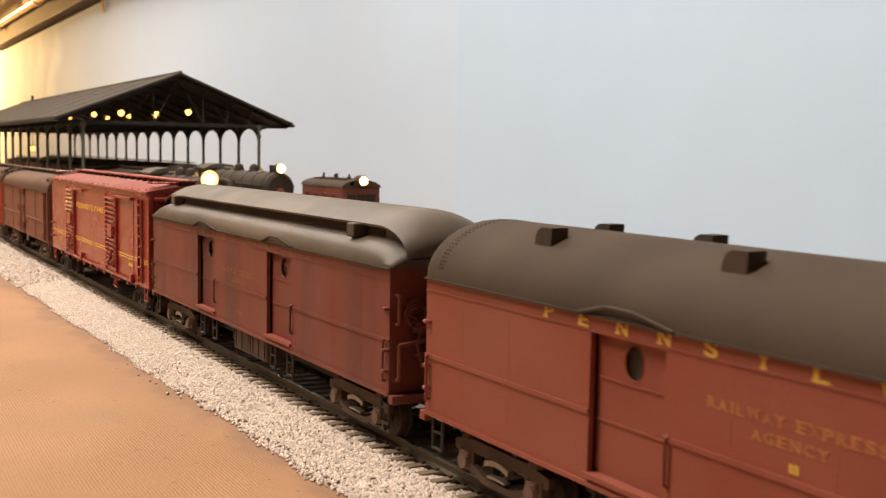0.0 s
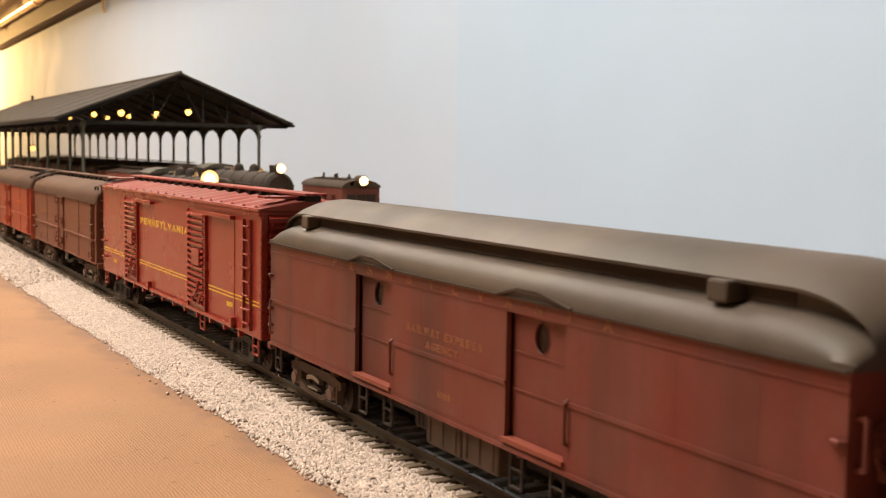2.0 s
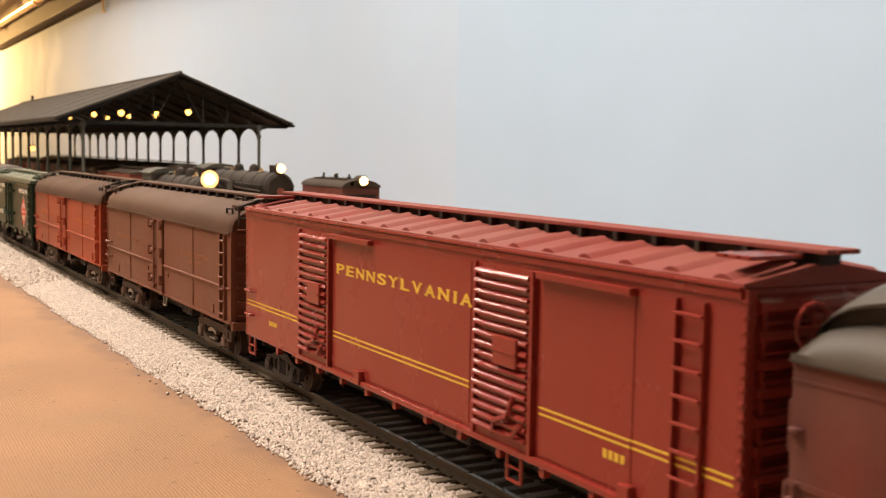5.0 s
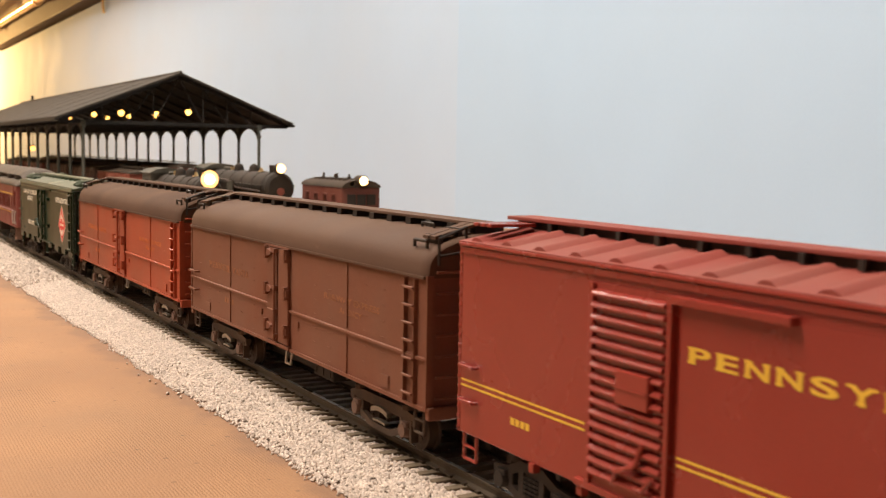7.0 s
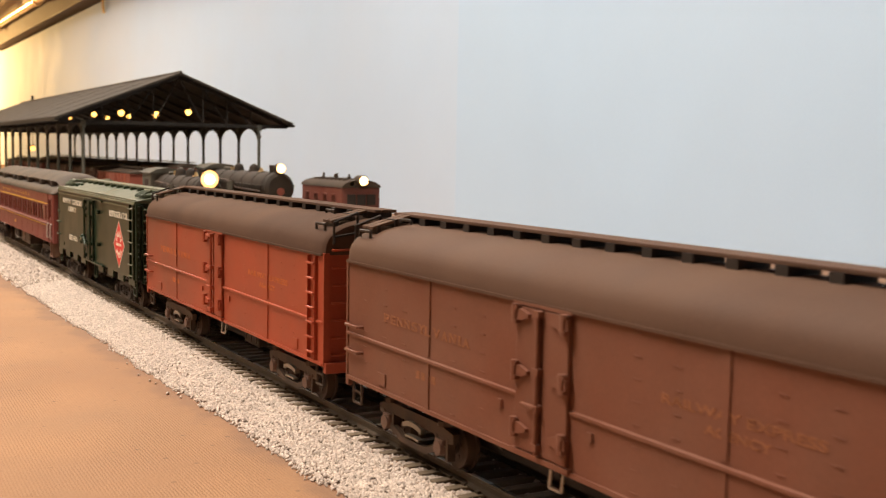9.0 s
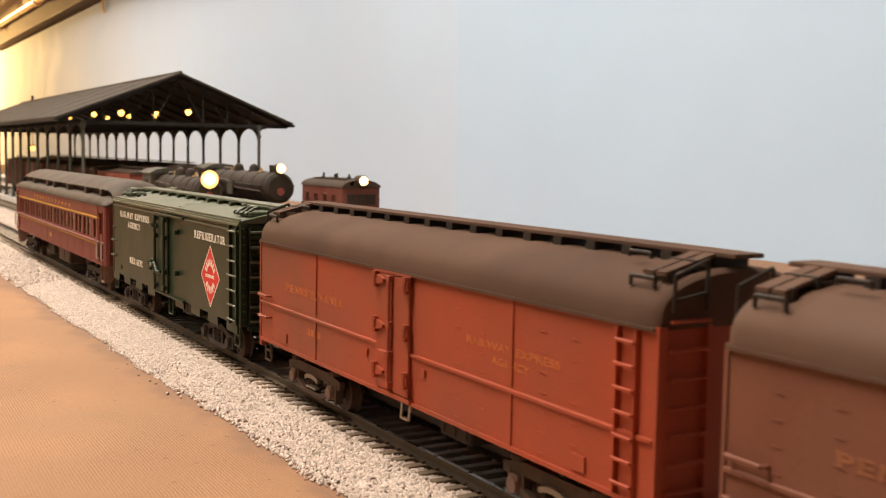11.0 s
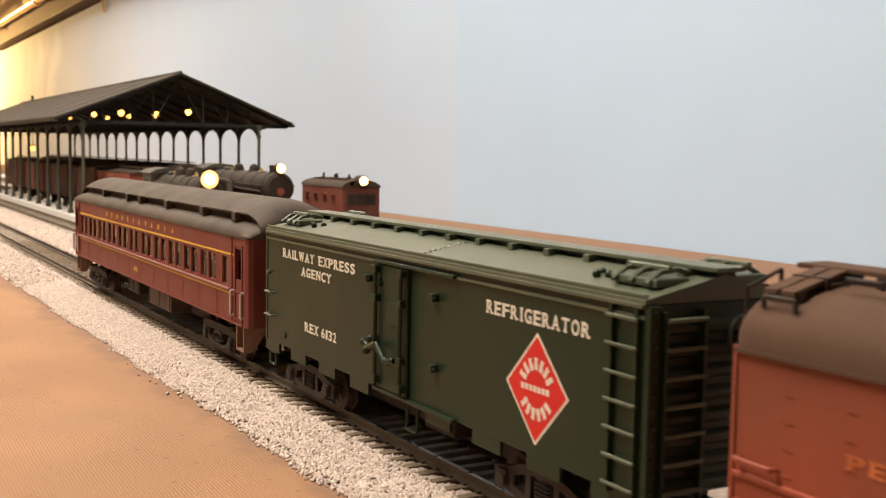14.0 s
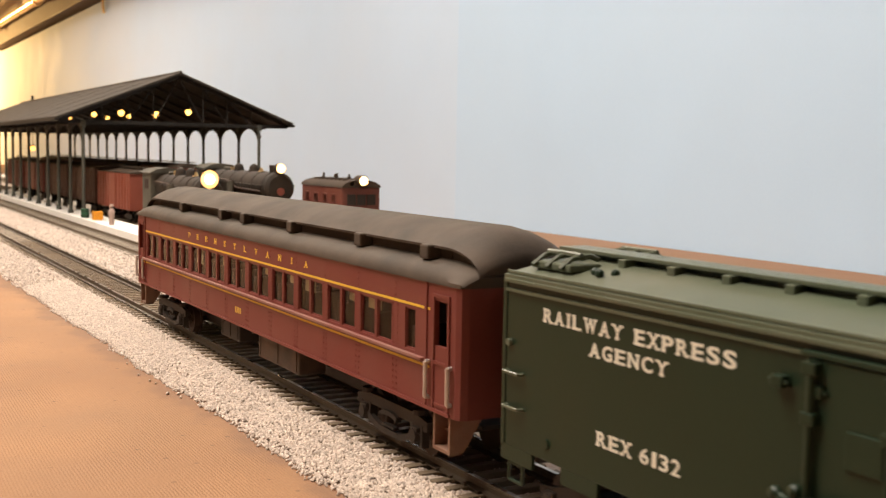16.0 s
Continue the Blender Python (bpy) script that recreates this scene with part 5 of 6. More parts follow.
            for a in (4.0, 8.5, 13.0):
                bm = bmesh.new()
                path_rod(bm, [(4.8, y - s * a, z1 + 5.0), (9, y - s * a, z1 + 5.4), (13, y - s * a, z1 + 3.4)], 0.55, 6)
                part("hatch_bar", bm, M_GREEN_LIT, h)
            bm = bmesh.new()
            path_rod(bm, [(9, y - s * 3, z1 + 5.7), (9, y - s * 14, z1 + 5.7)], 0.5, 6)
            part("hatch_bar", bm, M_GREEN_LIT, h)
        bm = bmesh.new()
        for a, x in ((19, -10), (23, -8.5), (21.5, -11)):
            ball(bm, (x, y - s * a, z1 + 3.0), 0.9, 8)
        part("hatch_stop", bm, M_GREEN, car)
        for i in range(8):
            bm = bmesh.new()
            z = z0 + 2.0 + i * 3.9
            sweep(bm, [[(x, y + s * d, z + q) for d, q in ((-0.3, -1.6), (1.2, -0.5), (1.2, 0.5), (-0.3, 1.6))] for x in (-13.5, 14)])
            part("end_rib", bm, M_GREEN, car, "pressed rib of the steel end")
        bm = bmesh.new()
        box(bm, -W - 0.2, -W + 2.2, min(y, y + s * 1.4), max(y, y + s * 1.4), z0, z1, 0.2)
        box(bm, -14, -3, min(y, y + s * 3), max(y, y + s * 3), z0 - 1.6, z0 - 0.2, 0.2)
        for k in range(12):
            ball(bm, (-W + 0.9, y + s * 1.4, z0 + 2 + k * 2.75), 0.5, 6)
        part("corner_post", bm, M_GREEN, car)
        bm = bmesh.new()
        for xx in (-14.2, -5.6):
            box(bm, xx - 0.35, xx + 0.35, min(y, y + s * 2.2), max(y, y + s * 2.2), 13, z1 - 1)
        lad = part("end_ladder", bm, M_GREEN, car)
        # rungs take the paler green so they look lit against the end
        for i in range(7):
            z = 15.8 + i * 4.9
            bm = bmesh.new()
            rod(bm, (-14.2, y + s * 2.4, z), (-5.6, y + s * 2.4, z), 0.42, 6)
            part("ladder_rung", bm, M_GREEN_LIT, lad, "ladder rung in the paler, lit green")
        bm = bmesh.new()
        for k in range(12):
            a0, a1 = k * math.pi / 6, (k + 1) * math.pi / 6
            rod(bm, (2 + 3.4 * math.cos(a0), y + s * 3.2, 42 + 3.4 * math.sin(a0)), (2 + 3.4 * math.cos(a1), y + s * 3.2, 42 + 3.4 * math.sin(a1)), 0.45, 6)
        rod(bm, (2, y, 42), (2, y + s * 3.4, 42), 0.7, 8)
        part("brake_wheel", bm, M_GREEN, car)
        step(car, y - s * 3.5, -16.4, z0, 7, 4.8, M_GREEN)
        coupler(car, y, s)
    bm = bmesh.new()
    for yy in (lo + 1.6, lo + 8.4):
        box(bm, -W - 1.0, -W, yy - 0.5, yy + 0.5, z0, z1 - 0.6)
    part("ladder_rail", bm, M_GREEN, car)
    # side rungs and grab irons, also painted as if they caught light
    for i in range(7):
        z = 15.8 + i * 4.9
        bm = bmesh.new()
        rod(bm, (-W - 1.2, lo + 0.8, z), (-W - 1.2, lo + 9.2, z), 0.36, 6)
        part("ladder_rung", bm, M_GREEN_LIT, car, "ladder rung in the paler, lit green")
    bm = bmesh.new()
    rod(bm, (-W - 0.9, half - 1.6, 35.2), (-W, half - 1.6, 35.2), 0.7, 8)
    part("bracket", bm, M_GREEN_LIT, car)
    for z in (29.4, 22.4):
        grab(car, (-W, half - 0.8, z), (-W, half - 6.2, z), (-1.3, 0, 0), M_GREEN_LIT, 0.36)
    path = bmesh.new()
    path_rod(path, [(-16, -12, z0), (-16.4, -12, z0 - 7), (-16.4, -7, z0 - 7), (-16, -7, z0)], 0.45, 6)
    part("door_step", path, M_GREEN, car)
    slab_text("RAILWAY EXPRESS", 2.6, M_CREAM, car, 71.8, 40.8, -W - 0.06, 51.0)
    slab_text("AGENCY", 2.5, M_CREAM, car, 57.4, 36.7, -W - 0.06, 21.5)
    slab_text("REX", 2.6, M_CREAM, car, 54.6, 21.2, -W - 0.06, 10.2)
    slab_text("6132", 2.6, M_CREAM, car, 42.8, 21.2, -W - 0.06, 10.6)
    slab_text("REFRIGERATOR", 2.7, M_CREAM, car, -42.6, 39.8, -W - 0.06, 35.5)
    cy, cz, hw, hh = -61.2, 27.4, 10.6, 11.0
    for grow, dx, m, lab in ((1.0, 0.03, M_CREAM, "cream diamond border"), (0.93, 0.06, M_DIAMOND, "bright red diamond")):
        bm = bmesh.new()
        plate(bm, [(cy - hw * grow, cz), (cy, cz + hh * grow), (cy + hw * grow, cz), (cy, cz - hh * grow)], -W - dx, -W)
        part("emblem", bm, m, car, lab)
    bm = bmesh.new()
    for turn, count in ((1, 7), (-1, 6)):
        for k in range(count):
            a = turn * radians(90 + (k - (count - 1) / 2) * 21)
            c, u = math.cos(a), math.sin(a)
            mark = [(r * c - w * u, r * u + w * c) for r, w in ((3.7, -0.62), (6.1, -0.75), (6.1, 0.45), (5.4, 0.2), (4.6, 0.5), (3.7, 0.45))]
            plate(bm, [(cy + p, cz + q) for p, q in mark], -W - 0.1, -W - 0.05)
    for k in range(7):
        box(bm, -W - 0.1, -W - 0.05, cy + 4.6 - k * 1.4 - 0.5, cy + 4.6 - k * 1.4 + 0.5, cz - 0.6, cz + 0.6)
    part("emblem_marks", bm, M_CREAM, car, "cream bars on the emblem")["kind"] = "stuff"
    underframe(car, half, z0, ((-11, -3, -20, -6, 7, M_UNDER), (2, 10, 5, 25, 7, M_UNDER)))
    truck(car, -59, 27, "freight", M_UNDER)
    truck(car, 59, 27, "freight", M_UNDER)


green_reefer()


# ---- passenger coach ----
def coach():
    mid, half = 1426.4, 138.0
    car = rail_car("passenger_coach", "tuscan red passenger coach with yellow stripes and a dusty monitor roof", "railway car", mid)
    z0, z1, W = 14.6, 43.8, 17.4
    za, zb = 26.8, 36.4
    wins = [(-117.5, -112.5)]
    y = -105.4
    for i in range(11):
        wins += [(y, y + 7.9), (y + 9.2, y + 17.1)]
        y += 20.9
    wins = [w for w in wins if w[1] < 122]
    doors = [(-133.6, -126.0), (126.0, 133.6)]
    bm = bmesh.new()
    for x0, x1 in ((-W, -W + 1.0), (W - 1.0, W)):
        side_with_holes(bm, -124, 124, z0, z1, [(a, b, za, zb) for a, b in wins], x0, x1)
        side_with_holes(bm, -half + 2, -124, z0, z1, [(doors[0][0] + 0.9, doors[0][1] - 0.9, 29.6, 39.6)], x0, x1)
        side_with_holes(bm, 124, half - 2, z0, z1, [(doors[1][0] + 0.9, doors[1][1] - 0.9, 29.6, 39.6)], x0, x1)
    for s in (-1, 1):
        yy = s * half
        prof = [(-W, yy - s * 2), (-W + 0.6, yy - s * 0.6), (-W + 2.2, yy), (W - 2.2, yy), (W - 0.6, yy - s * 0.6), (W, yy - s * 2), (W - 1, yy - s * 2), (W - 2.4, yy - s * 1), (-W + 2.4, yy - s * 1), (-W + 1, yy - s * 2)]
        sweep(bm, [[(x, q, z) for x, q in prof] for z in (z0, z1)])
    box(bm, -W + 0.8, W - 0.8, -half + 1, half - 1, z0, z0 + 1)
    part("body", bm, M_COACH, car)
    bm = bmesh.new()
    box(bm, -W - 1.3, -W, -122.5, 124, za - 1.5, za - 0.7, 0.15)
    part("window_sill", bm, M_SILL, car, "long dusty sill under the windows")
    bm = bmesh.new()
    box(bm, -W - 0.4, -W, -half + 4, half - 4, z0, z0 + 0.8)
    box(bm, -W - 0.35, -W, -123.4, -122.4, z0, z1)
    box(bm, -W - 0.35, -W, 123.4, 124.4, z0, z1)
    part("side_sill", bm, M_COACH, car)
    bm = bmesh.new()
    for i in range(12):
        q = -107.3 + i * 20.9
        if q < 124:
            rivets(bm, za + 0.2, zb, q - 1.2, -W, 1.25, "z", 0.27)
            rivets(bm, za + 0.2, zb, q + 1.2, -W, 1.25, "z", 0.27)
            rivets(bm, z0 + 1.4, 23, q - 0.9, -W, 1.4, "z", 0.27)
            rivets(bm, z0 + 1.4, 23, q + 0.9, -W, 1.4, "z", 0.27)
            rivets(bm, 38.6, 43.2, q, -W, 1.4, "z", 0.27)
    part("rivet_row", bm, M_COACH, car)["kind"] = "stuff"
    for a, b in wins:
        bm = bmesh.new()
        box(bm, -W + 0.35, -W + 0.75, a, b, za, za + 0.4)
        box(bm, -W + 0.35, -W + 0.75, a, b, zb - 0.4, zb)
        box(bm, -W + 0.35, -W + 0.75, a, a + 0.35, za, zb)
        box(bm, -W + 0.35, -W + 0.75, b - 0.35, b, za, zb)
        w = part("window", bm, M_COACH, car, "sash window")
        bm = bmesh.new()
        box(bm, -W + 0.55, -W + 0.7, a + 0.35, b - 0.35, za + 0.4, zb - 0.4)
        pane = part("pane", bm, M_WINDOW, w)
        pane.visible_shadow = False
    rng = random.Random(4)
    for i, (a, b) in enumerate(wins):
        if i in (2, 3, 6, 7, 9, 13, 16):
            bm = bmesh.new()
            h = rng.uniform(2.5, 6.5)
            box(bm, -W + 2.0, -W + 2.3, a + 0.4, b - 0.4, zb - h, zb)
            part("window_shade", bm, M_SEAT, car, "drawn window shade")
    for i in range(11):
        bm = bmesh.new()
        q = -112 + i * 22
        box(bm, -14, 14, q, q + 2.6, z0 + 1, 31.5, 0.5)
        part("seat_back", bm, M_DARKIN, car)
    # dark lengthwise panel stands in for the shaded inside of the coach
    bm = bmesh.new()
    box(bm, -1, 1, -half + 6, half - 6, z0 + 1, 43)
    part("interior", bm, M_DARKIN, car, "dark panel for the coach's unlit inside")
    for z in (37.4, 24.3):
        bm = bmesh.new()
        box(bm, -W - 0.06, -W, -124.5, 126, z - 0.3, z + 0.3)
        part("stripe", bm, M_YELLOW, car, "yellow pinstripe")
    spread_letters(car, "PENNSYLVANIA", 60.0, 10.2, 1.9, 39.4, -W - 0.05, M_YELLOW)
    char_bars(4, M_GOLD, car, 8.6, 2.4, 18.6, 20.6, -W - 0.05, "small gold number bars")
    for a, b in doors:
        bm = bmesh.new()
        for q in (a, b - 0.8):
            box(bm, -W - 0.35, -W, q, q + 0.8, z0 + 1, 41)
        box(bm, -W - 0.35, -W, a, b, 40.4, 41.2)
        box(bm, -W - 0.3, -W, a, b, za - 1.4, za - 0.6)
        box(bm, -W - 0.3, -W, a + 1, b - 1, z0 + 1.6, z0 + 2.2)
        part("vestibule_door", bm, M_COACH, car)
        for q in (a - 0.8, b + 1.6):
            grab(car, (-W, q, 17.5), (-W, q, 25.6), (-1.0, 0, 0), M_SILVER, 0.5)
        for sx in (-1, 1):
            bm = bmesh.new()
            xo, xi = sx * 17.0, sx * 10.0
            for q in (a, b - 0.8):
                prism(bm, [(xo, z0), (xo, 6.0), (xo - sx * 3.4, 6.0), (xo - sx * 9.0, z0)], q, q + 0.8)
            prism(bm, [(xo - sx * 3.0, 6.4), (xo - sx * 3.4, 6.0), (xo - sx * 9.0, z0), (xo - sx * 8.4, z0)], a + 0.8, b - 0.8)
            box(bm, min(xo, xo - sx * 3.2), max(xo, xo - sx * 3.2), a, b, 5.9, 6.9, 0.2)
            box(bm, min(xo - sx * 2.6, xo - sx * 5.6), max(xo - sx * 2.6, xo - sx * 5.6), a, b, 10.0, 10.7, 0.2)
            part("vestibule_step", bm, M_STEPS, car, "dusty brown vestibule steps")
    clerestory_roof(car, half + 0.2, z1, M_ROOF_COACH, 15.0, 56.0, "dusty grey-brown monitor roof", 4.3, 7.3)
    for q in (-116, -79.7, -31.7, 10.3, 33.4, 81.2):
        bm = bmesh.new()
        box(bm, -14.8, -11.0, q - 2.0, q + 2.0, 47.8, 51.2, 0.5)
        part("roof_vent", bm, M_ROOF_COACH, car)
    for s in (-1, 1):
        yy = s * half
        bm = bmesh.new()
        for x in (-6, 4.6):
            box(bm, x, x + 1.4, min(yy, yy + s * 5), max(yy, yy + s * 5), 12, 42, 0.4)
        box(bm, -6, 6, min(yy, yy + s * 5), max(yy, yy + s * 5), 41, 43, 0.4)
        part("diaphragm", bm, M_UNDER, car)
        coupler(car, yy, s)
    underframe(car, half - 10, z0, ((-15.6, -7, -42.8, -8.5, 6.6, M_TRUCK), (-14, -6, 14, 34, 7.0, M_UNDER), (5, 14, -20, 20, 6.6, M_UNDER)))
    truck(car, -98, 28, "express", M_UNDER)
    truck(car, 98, 28, "express", M_UNDER)


coach()


# ---- standing trains in the yard ----
def yard_truck(car, y):
    bm = bmesh.new()
    for s in (-1, 1):
        box(bm, min(s * 11.5, s * 13), max(s * 11.5, s * 13), y - 13, y + 13, 3, 8, 0.8)
    for q in (-10, 10):
        for s in (-1, 1):
            rod(bm, (s * 7.5, y + q, 5.2), (s * 10, y + q, 5.2), 5.2, 18)
        rod(bm, (-11, y + q, 5.2), (11, y + q, 5.2), 1.2, 8)
    part("truck", bm, M_UNDER, car)


def yard_box_car(x, y0, long, height, paint, label):
    car = thing("freight_car", label, "railway car", (x, y0, 0), "standing freight cars")
    bm = bmesh.new()
    box(bm, -16.5, 16.5, 0, long, 11.5, height, 0.5)
    part("body", bm, paint, car)
    bm = bmesh.new()
    prism(bm, [(-17, height), (-17, height + 0.8), (0, height + 4), (17, height + 0.8), (17, height)], -1, long + 1)
    part("roof", bm, M_ROOF_DARK, car)
    bm = bmesh.new()
    box(bm, -17.4, -16.5, long * 0.4, long * 0.6, 13, height - 2, 0.3)
    part("door", bm, paint, car)
    for i in range(12):
        q = long * (i + 0.5) / 12
        if abs(q - long / 2) > long * 0.1:
            bm = bmesh.new()
            box(bm, -17.1, -16.5, q - 0.6, q + 0.6, 12, height - 0.5)
            part("side_rib", bm, paint, car)
    bm = bmesh.new()
    box(bm, -3.5, 3.5, -1, long + 1, height + 5, height + 5.8)
    part("roofwalk", bm, M_ROOF_DARK, car)
    yard_truck(car, 20)
    yard_truck(car, long - 20)


yard_box_car(135, 1052, 140, 47, M_TUSCAN_LIGHT, "tuscan red box car standing by the platform under the shed")
# darker paints from here on: the shed's shade put into the cars' colour
yard_box_car(135, 1205, 140, 49, M_SHED_SHADE, "brown box car under the shed, darkened for its shade")
yard_box_car(135, 1358, 150, 50, M_SHED_SHADE, "brown freight car under the shed, darkened for its shade")
yard_box_car(135, 1521, 150, 49, M_TUSCAN, "dark red freight car standing under the shed")
yard_box_car(135, 1684, 150, 50, M_TUSCAN, "dull red freight car standing at the shed's far end")
for k, (paint, words) in enumerate(((M_BROWN, "brown freight car on the second shed track"), (M_UNDER, "freight car on the second shed track, blackened for shed shade"), (M_SHED_SHADE, "brown freight car on the second shed track, darkened for shade"),
                                    (M_TUSCAN, "dark red freight car on the second shed track"), (M_SHED_SHADE, "brown freight car at the second track's far end, darkened for shade"))):
    yard_box_car(200, 1120 + 163 * k, 150, 52, paint, words)


def steam_loco(x, y0, long, boiler, z_mid, lamp_r, lamp_mat, label, lamp_z, cab_long=34):
    """Front towards the camera at y0; the boiler runs back to the cab."""
    eng = thing("steam_locomotive", label, "locomotive", (x, y0, 0), "standing locomotives")
    bm = bmesh.new()
    rod(bm, (0, 0, z_mid), (0, long - cab_long, z_mid), boiler, 28)
    rod(bm, (0, -2.5, z_mid), (0, 0, z_mid), boiler * 0.8, 28, boiler)
    for q in (0.06, 0.22, 0.4, 0.6, 0.8):
        y = q * (long - cab_long)
        rod(bm, (0, y, z_mid), (0, y + 1.4, z_mid), boiler + 0.4, 28)
    part("boiler", bm, M_LOCO, eng, "dusty black boiler", True)
    bm = bmesh.new()
    rod(bm, (0, 14, z_mid + boiler - 2), (0, 14, z_mid + boiler + 6), 3.2, 16, 4.0)
    part("chimney", bm, M_LOCO, eng, smooth=True)
    for q in (0.4, 0.66):
        bm = bmesh.new()
        y = q * (long - cab_long)
        rod(bm, (0, y, z_mid + boiler - 2), (0, y, z_mid + boiler + 2.4), 5.2, 16, 4.4)
        ball(bm, (0, y, z_mid + boiler + 2.0), 4.4, 14)
        part("dome", bm, M_LOCO, eng, smooth=True)
    bm = bmesh.new()
    box(bm, -15.5, 15.5, long - cab_long, long - 6, 14, z_mid + boiler + 1, 0.6)
    prism(bm, [(-17, z_mid + boiler + 0.6), (-10, z_mid + boiler + 4), (0, z_mid + boiler + 5.2), (10, z_mid + boiler + 4), (17, z_mid + boiler + 0.6)], long - cab_long - 2, long)
    cab = part("cab", bm, M_LOCO_CAB, eng, "dusty grey-green cab")
    bm = bmesh.new()
    box(bm, -15.9, -15.4, long - cab_long + 7, long - cab_long + 19, z_mid - 2, z_mid + boiler - 5, 0.2)
    part("cab_window", bm, M_DARKIN, cab, "dark cab window")
    bm = bmesh.new()
    for s in (-1, 1):
        box(bm, min(s * 11, s * 16), max(s * 11, s * 16), 4, long - cab_long, 22, 23, 0.2)
        box(bm, min(s * 11, s * 15.5), max(s * 11, s * 15.5), 8, 28, 7, 17, 1.5)
        path_rod(bm, [(s * (boiler + 1.5), 3, z_mid + 2), (s * (boiler + 1.5), long - cab_long, z_mid + 3)], 0.5, 6)
    box(bm, -14, 14, -6, 4, 8, 13, 0.5)
    box(bm, -9, 9, 0, long, 9, 20)
    part("running_board", bm, M_LOCO, eng)
    bm = bmesh.new()
    for i in range(4):
        for s in (-1, 1):
            rod(bm, (s * 7.5, 42 + i * 23, 10), (s * 10, 42 + i * 23, 10), 10, 20)
    for s in (-1, 1):
        for q in (12, 26):
            rod(bm, (s * 7.5, q, 5.2), (s * 10, q, 5.2), 5.2, 16)
        box(bm, min(s * 11.2, s * 12.4), max(s * 11.2, s * 12.4), 20, 100, 8.6, 10.4, 0.3)
    part("wheels_and_rods", bm, M_UNDER, eng)
    for s, y, big in ((-1, 0.52, 1.0), (1, 0.46, 0.9)):
        bm = bmesh.new()
        yy = y * (long - cab_long)
        rod(bm, (s * (boiler + 1.6), yy, z_mid - 8), (s * (boiler + 1.6), yy, z_mid + 4), 2.6 * big, 12)
        rod(bm, (s * (boiler + 1.6), yy + 6, z_mid - 8), (s * (boiler + 1.6), yy + 6, z_mid + 2), 2.2 * big, 12)
        part("air_pump", bm, M_LOCO_CAB, eng, smooth=True)
        bm = bmesh.new()
        rod(bm, (s * 13.5, 34, 20), (s * 13.5, 84, 20), 2.6, 12)
        part("air_tank", bm, M_LOCO, eng, smooth=True)
        bm = bmesh.new()
        path_rod(bm, [(s * (boiler + 0.8), 8, z_mid - 3), (s * (boiler + 0.8), yy - 10, z_mid - 2), (s * (boiler + 0.6), yy + 14, z_mid + 4), (s * (boiler + 0.6), long - cab_long, z_mid + 5)], 0.8, 6)
        part("steam_pipe", bm, M_TRUCK, eng)
    bm = bmesh.new()
    rod(bm, (-3, 0.28 * (long - cab_long), z_mid + boiler), (3, 0.28 * (long - cab_long), z_mid + boiler), 0.5, 6)
    rod(bm, (0, 0.28 * (long - cab_long), z_mid + boiler - 1), (0, 0.28 * (long - cab_long), z_mid + boiler + 3.4), 2.2, 12, 1.0)
    part("bell", bm, M_PIPE, eng, "brass bell", True)
    bm = bmesh.new()
    rod(bm, (-4, 0.86 * (long - cab_long), z_mid + boiler + 0.6), (4, 0.86 * (long - cab_long), z_mid + boiler + 0.6), 1.8, 10)
    part("generator", bm, M_LOCO_CAB, eng, smooth=True)
    for k in range(3):
        bm = bmesh.new()
        rod(bm, (-2 + 2 * k, 0.76 * (long - cab_long), z_mid + boiler - 1), (-2 + 2 * k, 0.76 * (long - cab_long), z_mid + boiler + 3.0), 0.6, 6)
        part("safety_valve", bm, M_PIPE, eng)
    bm = bmesh.new()
    for k in range(7):
        q = -9 + 3 * k
        rod(bm, (q, -4, 11), (q * 1.1, -11, 4), 0.6, 6)
    box(bm, -11, 11, -11.5, -10.5, 3.4, 4.4)
    part("pilot", bm, M_LOCO, eng)
    bm = bmesh.new()
    rod(bm, (0, -3, lamp_z), (0, 4, lamp_z), lamp_r * 1.2, 18)
    box(bm, -lamp_r, lamp_r, -1, 4, z_mid + boiler * 0.3, lamp_z)
    lamp = part("headlight", bm, M_LOCO, eng, smooth=True)
    bm = bmesh.new()
    ball(bm, (0, -3.6, lamp_z), lamp_r, 16)
    part("lens", bm, lamp_mat, lamp, "glowing warm headlight lens", True)
    # added glowing ring behind the lens: the headlight's halo as emission
    bm = bmesh.new()
    rod(bm, (0, -3.4, lamp_z), (0, -2.6, lamp_z), lamp_r * (1.75 if lamp_r > 4 else 1.3), 24, lamp_r * 1.1)
    part("halo_ring", bm, M_HALO, lamp, "glowing orange ring in place of the headlight's halo")
    bm = bmesh.new()
    rod(bm, (0, -3.6, z_mid - 3), (0, -2.4, z_mid - 3), 3.2, 16)
    part("number_plate", bm, M_TUSCAN_LIGHT, eng, "small round dull red plate")
    return eng


steam_loco(130.5, 846, 150, 11.5, 38.0, 4.1, M_HEAD, "black steam locomotive with a blazing headlight ahead of the freight cars", 48.0)
steam_loco(200, 872, 190, 13.0, 40.0, 3.2, M_HEAD2, "dusty black steam locomotive with a small lit headlight", 56.5)


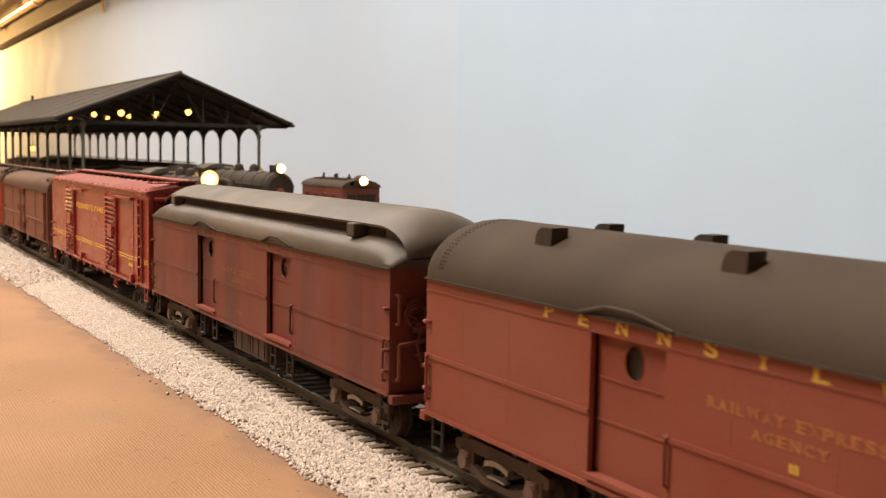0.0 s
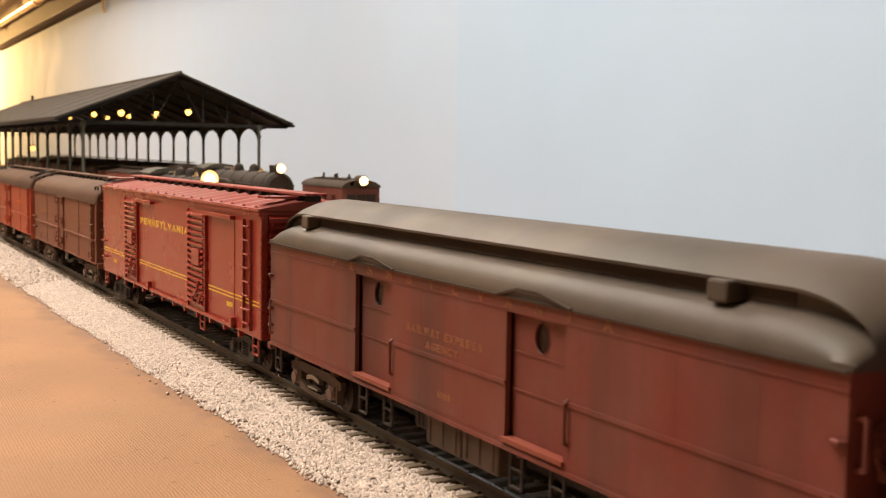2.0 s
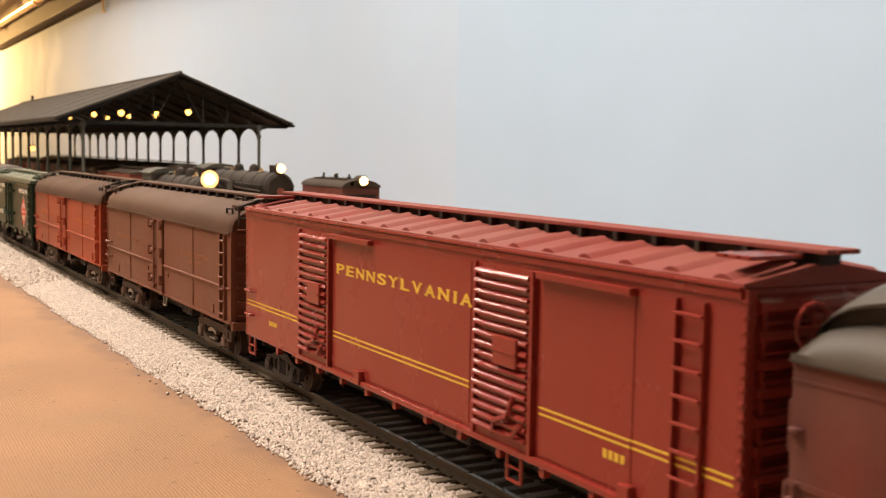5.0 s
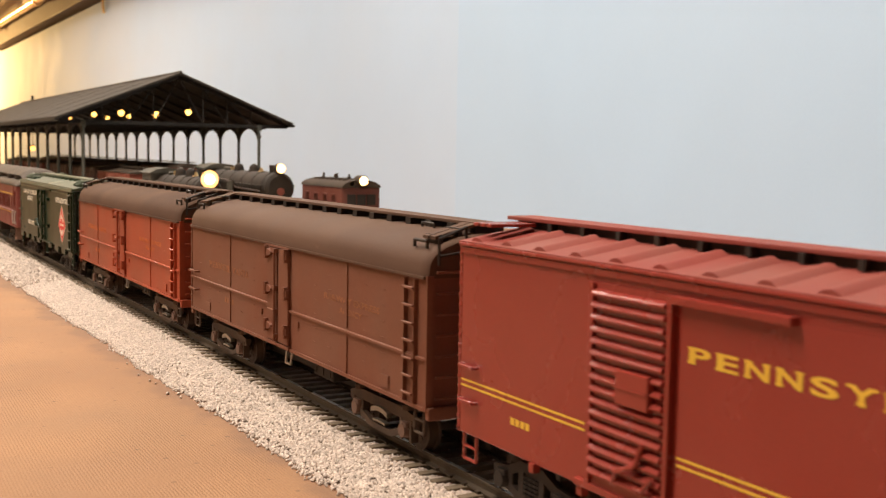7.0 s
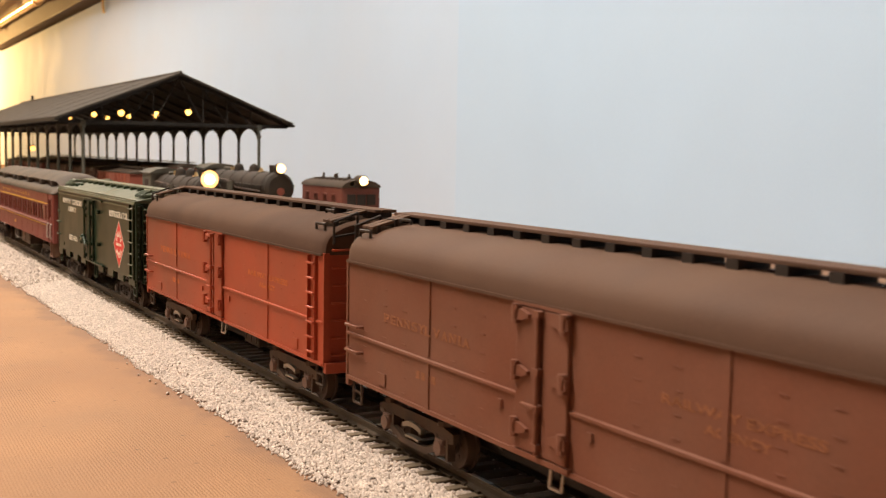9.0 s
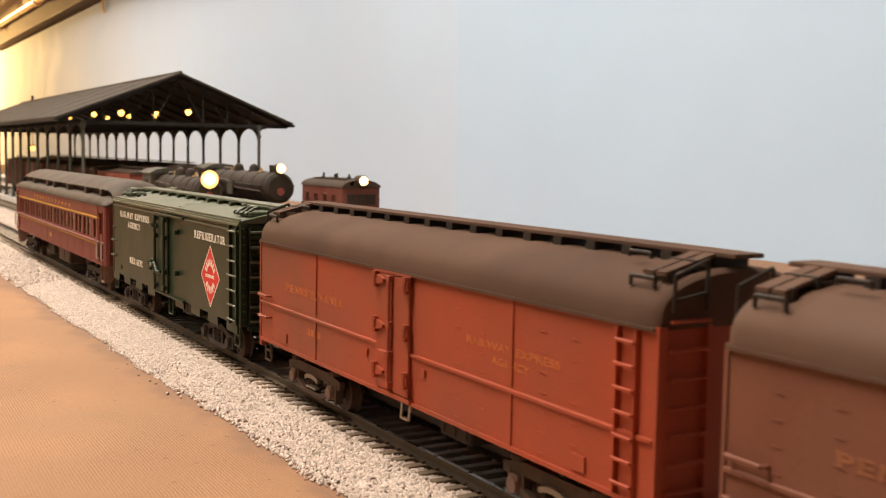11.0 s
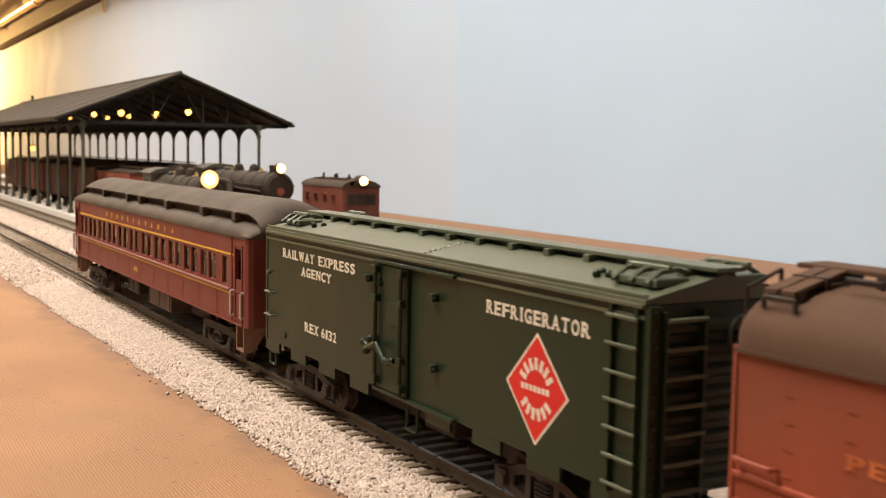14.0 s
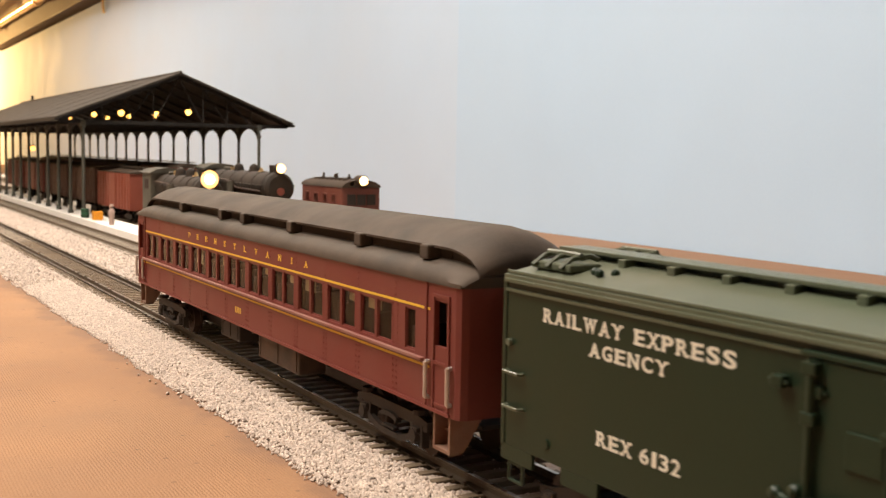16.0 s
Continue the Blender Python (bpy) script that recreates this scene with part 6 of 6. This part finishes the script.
def railcar():
    """Boxy rail motor car with radiators and pipes on its roof; front at y = 836."""
    car = thing("rail_motor_car", "dusty red rail motor car with a lit headlight", "railway car", (259, 836, 0))
    long = 88
    bm = bmesh.new()
    box(bm, -17.5, 17.5, 0, long, 12, 42, 1.2)
    part("body", bm, M_RAILCAR, car)
    arch = bmesh.new()
    pts = [(-18 * math.cos(math.pi * i / 12), 41.6 + 6.6 * math.sin(math.pi * i / 12)) for i in range(13)]
    prism(arch, pts, -1, long + 1)
    part("roof", arch, M_ROOF_DARK, car, smooth=True)
    for i in range(8):
        bm = bmesh.new()
        y = 14 + i * 9
        rod(bm, (-6 + (i % 3) * 5, y, 46), (-6 + (i % 3) * 5, y, 50 + (i % 2) * 2.5), 1.0, 8)
        box(bm, -10, 10, y - 1.2, y + 1.2, 46, 48.6, 0.3)
        part("radiator", bm, M_ROOF_DARK, car)
    for i in range(4):
        bm = bmesh.new()
        y = 12 + i * 19
        box(bm, -17.9, -17.3, y, y + 10, 28, 36, 0.2)
        w = part("window", bm, M_RAILCAR, car)
        bm = bmesh.new()
        box(bm, -18.1, -17.8, y + 1.2, y + 8.8, 29, 35)
        part("pane", bm, M_WINDOW, w)
    for x in (-13, -4, 5):
        bm = bmesh.new()
        box(bm, x, x + 8, -0.6, 0.2, 27, 36, 0.2)
        w = part("front_window", bm, M_UNDER, car)
    bm = bmesh.new()
    rod(bm, (0, -4, 47.4), (0, 6, 47.4), 4.6, 16)
    lamp = part("headlight", bm, M_ROOF_DARK, car, smooth=True)
    bm = bmesh.new()
    ball(bm, (0, -4.4, 47.4), 3.6, 16)
    part("lens", bm, M_HEAD2, lamp, "glowing warm headlight lens", True)
    bm = bmesh.new()
    rod(bm, (-9, -1, 45), (-9, 8, 45), 2.2, 10)
    part("horn", bm, M_PIPE, car)
    yard_truck(car, 20)
    yard_truck(car, long - 18)


railcar()


# ---- things on the platform ----
def barrel(x, y, material, label, category, r=3.4, h=9):
    t = thing(category.replace(" ", "_"), label, category, (x, y, 2))
    bm = bmesh.new()
    sweep(bm, [[(q * math.cos(k * math.pi / 8), q * math.sin(k * math.pi / 8), z) for k in range(16)] for q, z in ((r * 0.86, 0), (r, h * 0.3), (r, h * 0.7), (r * 0.86, h))])
    part("body", bm, material, t, smooth=True)
    bm = bmesh.new()
    for z in (h * 0.25, h * 0.75):
        rod(bm, (0, 0, z - 0.4), (0, 0, z + 0.4), r * 1.03, 16)
    part("hoop", bm, M_UNDER, t)


M_CAN = mat("green_can_paint", (0.03, 0.10, 0.05), 0.5, size=0.004)
M_CRATE = mat("orange_crate_paint", (0.85, 0.36, 0.03), 0.5, size=0.004)
M_FIGURE = mat("pinkish_grey_figure_paint", (0.42, 0.30, 0.25), 0.6, size=0.003)
M_BENCH = mat("white_bench_paint", (0.75, 0.70, 0.62), 0.6, size=0.004)
barrel(89.5, 1112, M_CAN, "dark green barrel on the platform edge", "barrel", 4.0, 9)
crate = thing("crate", "small bright orange crate on the white platform", "crate", (93.5, 1075, 2))
bm = bmesh.new()
box(bm, -4.2, 4.2, -4, 4, 0, 8.5, 0.4)
part("body", bm, M_CRATE, crate)
for z in (2.2, 4.6, 7.0):
    bm = bmesh.new()
    box(bm, -4.6, 4.6, -4.4, 4.4, z - 0.5, z + 0.5, 0.15)
    part("slat", bm, M_CRATE, crate)
bm = bmesh.new()
for r0, r1, za, zb in ((2.2, 2.4, 0, 6), (2.4, 3.0, 6, 12), (3.0, 1.6, 12, 15)):
    rod(bm, (0, 0, za), (0, 0, zb), r0, 12, r1)
ball(bm, (0, 0, 17), 2.0, 10)
tagged(new("statuette", mesh_of("statuette", bm, M_FIGURE, True)), "small pinkish painted figurine on the platform", "figurine").location = (0.0905, 1.003, 0.002)
for i in range(8):
    b = thing("platform_bench", "small pale bench standing on the platform", "bench", (104, 1180 + i * 75, 2), "benches on the platform")
    bm = bmesh.new()
    box(bm, -2.5, 2.5, -12, 12, 4.2, 5.2, 0.2)
    part("seat", bm, M_BENCH, b)
    bm = bmesh.new()
    box(bm, 2.2, 3.0, -12, 12, 5.2, 10, 0.2)
    part("backrest", bm, M_BENCH, b)
    for q in (-10, 10):
        bm = bmesh.new()
        box(bm, -2.2, 2.6, q - 0.6, q + 0.6, 0, 4.2)
        part("leg", bm, M_BENCH, b)


# ---- what moves ----
RUN = [(0.0, 0.0), (1.0, 67.5), (2.0, 135.3), (3.0, 204.0), (4.0, 272.9), (6.5, 442.6), (7.5, 511.2), (9.0, 614.5), (11.5, 785.0), (13.0, 886.6), (14.0, 954.1), (15.0, 1022.2), (16.0, 1089.0)]


def run_at(t):
    return float(np.interp(t, [r[0] for r in RUN], [r[1] for r in RUN]))


def motions():
    for car, y in CARS:
        walk(car, [(t, pose(0, (y - d) * K, 0)) for t, d in RUN])
    times = [0.1 * i for i in range(161)]
    for w in WHEELS:
        base = w.location.copy()
        walk(w, [(t, Matrix.Translation(base) @ Matrix.Rotation(run_at(t) / 5.25, 4, "X")) for t in times])


motions()
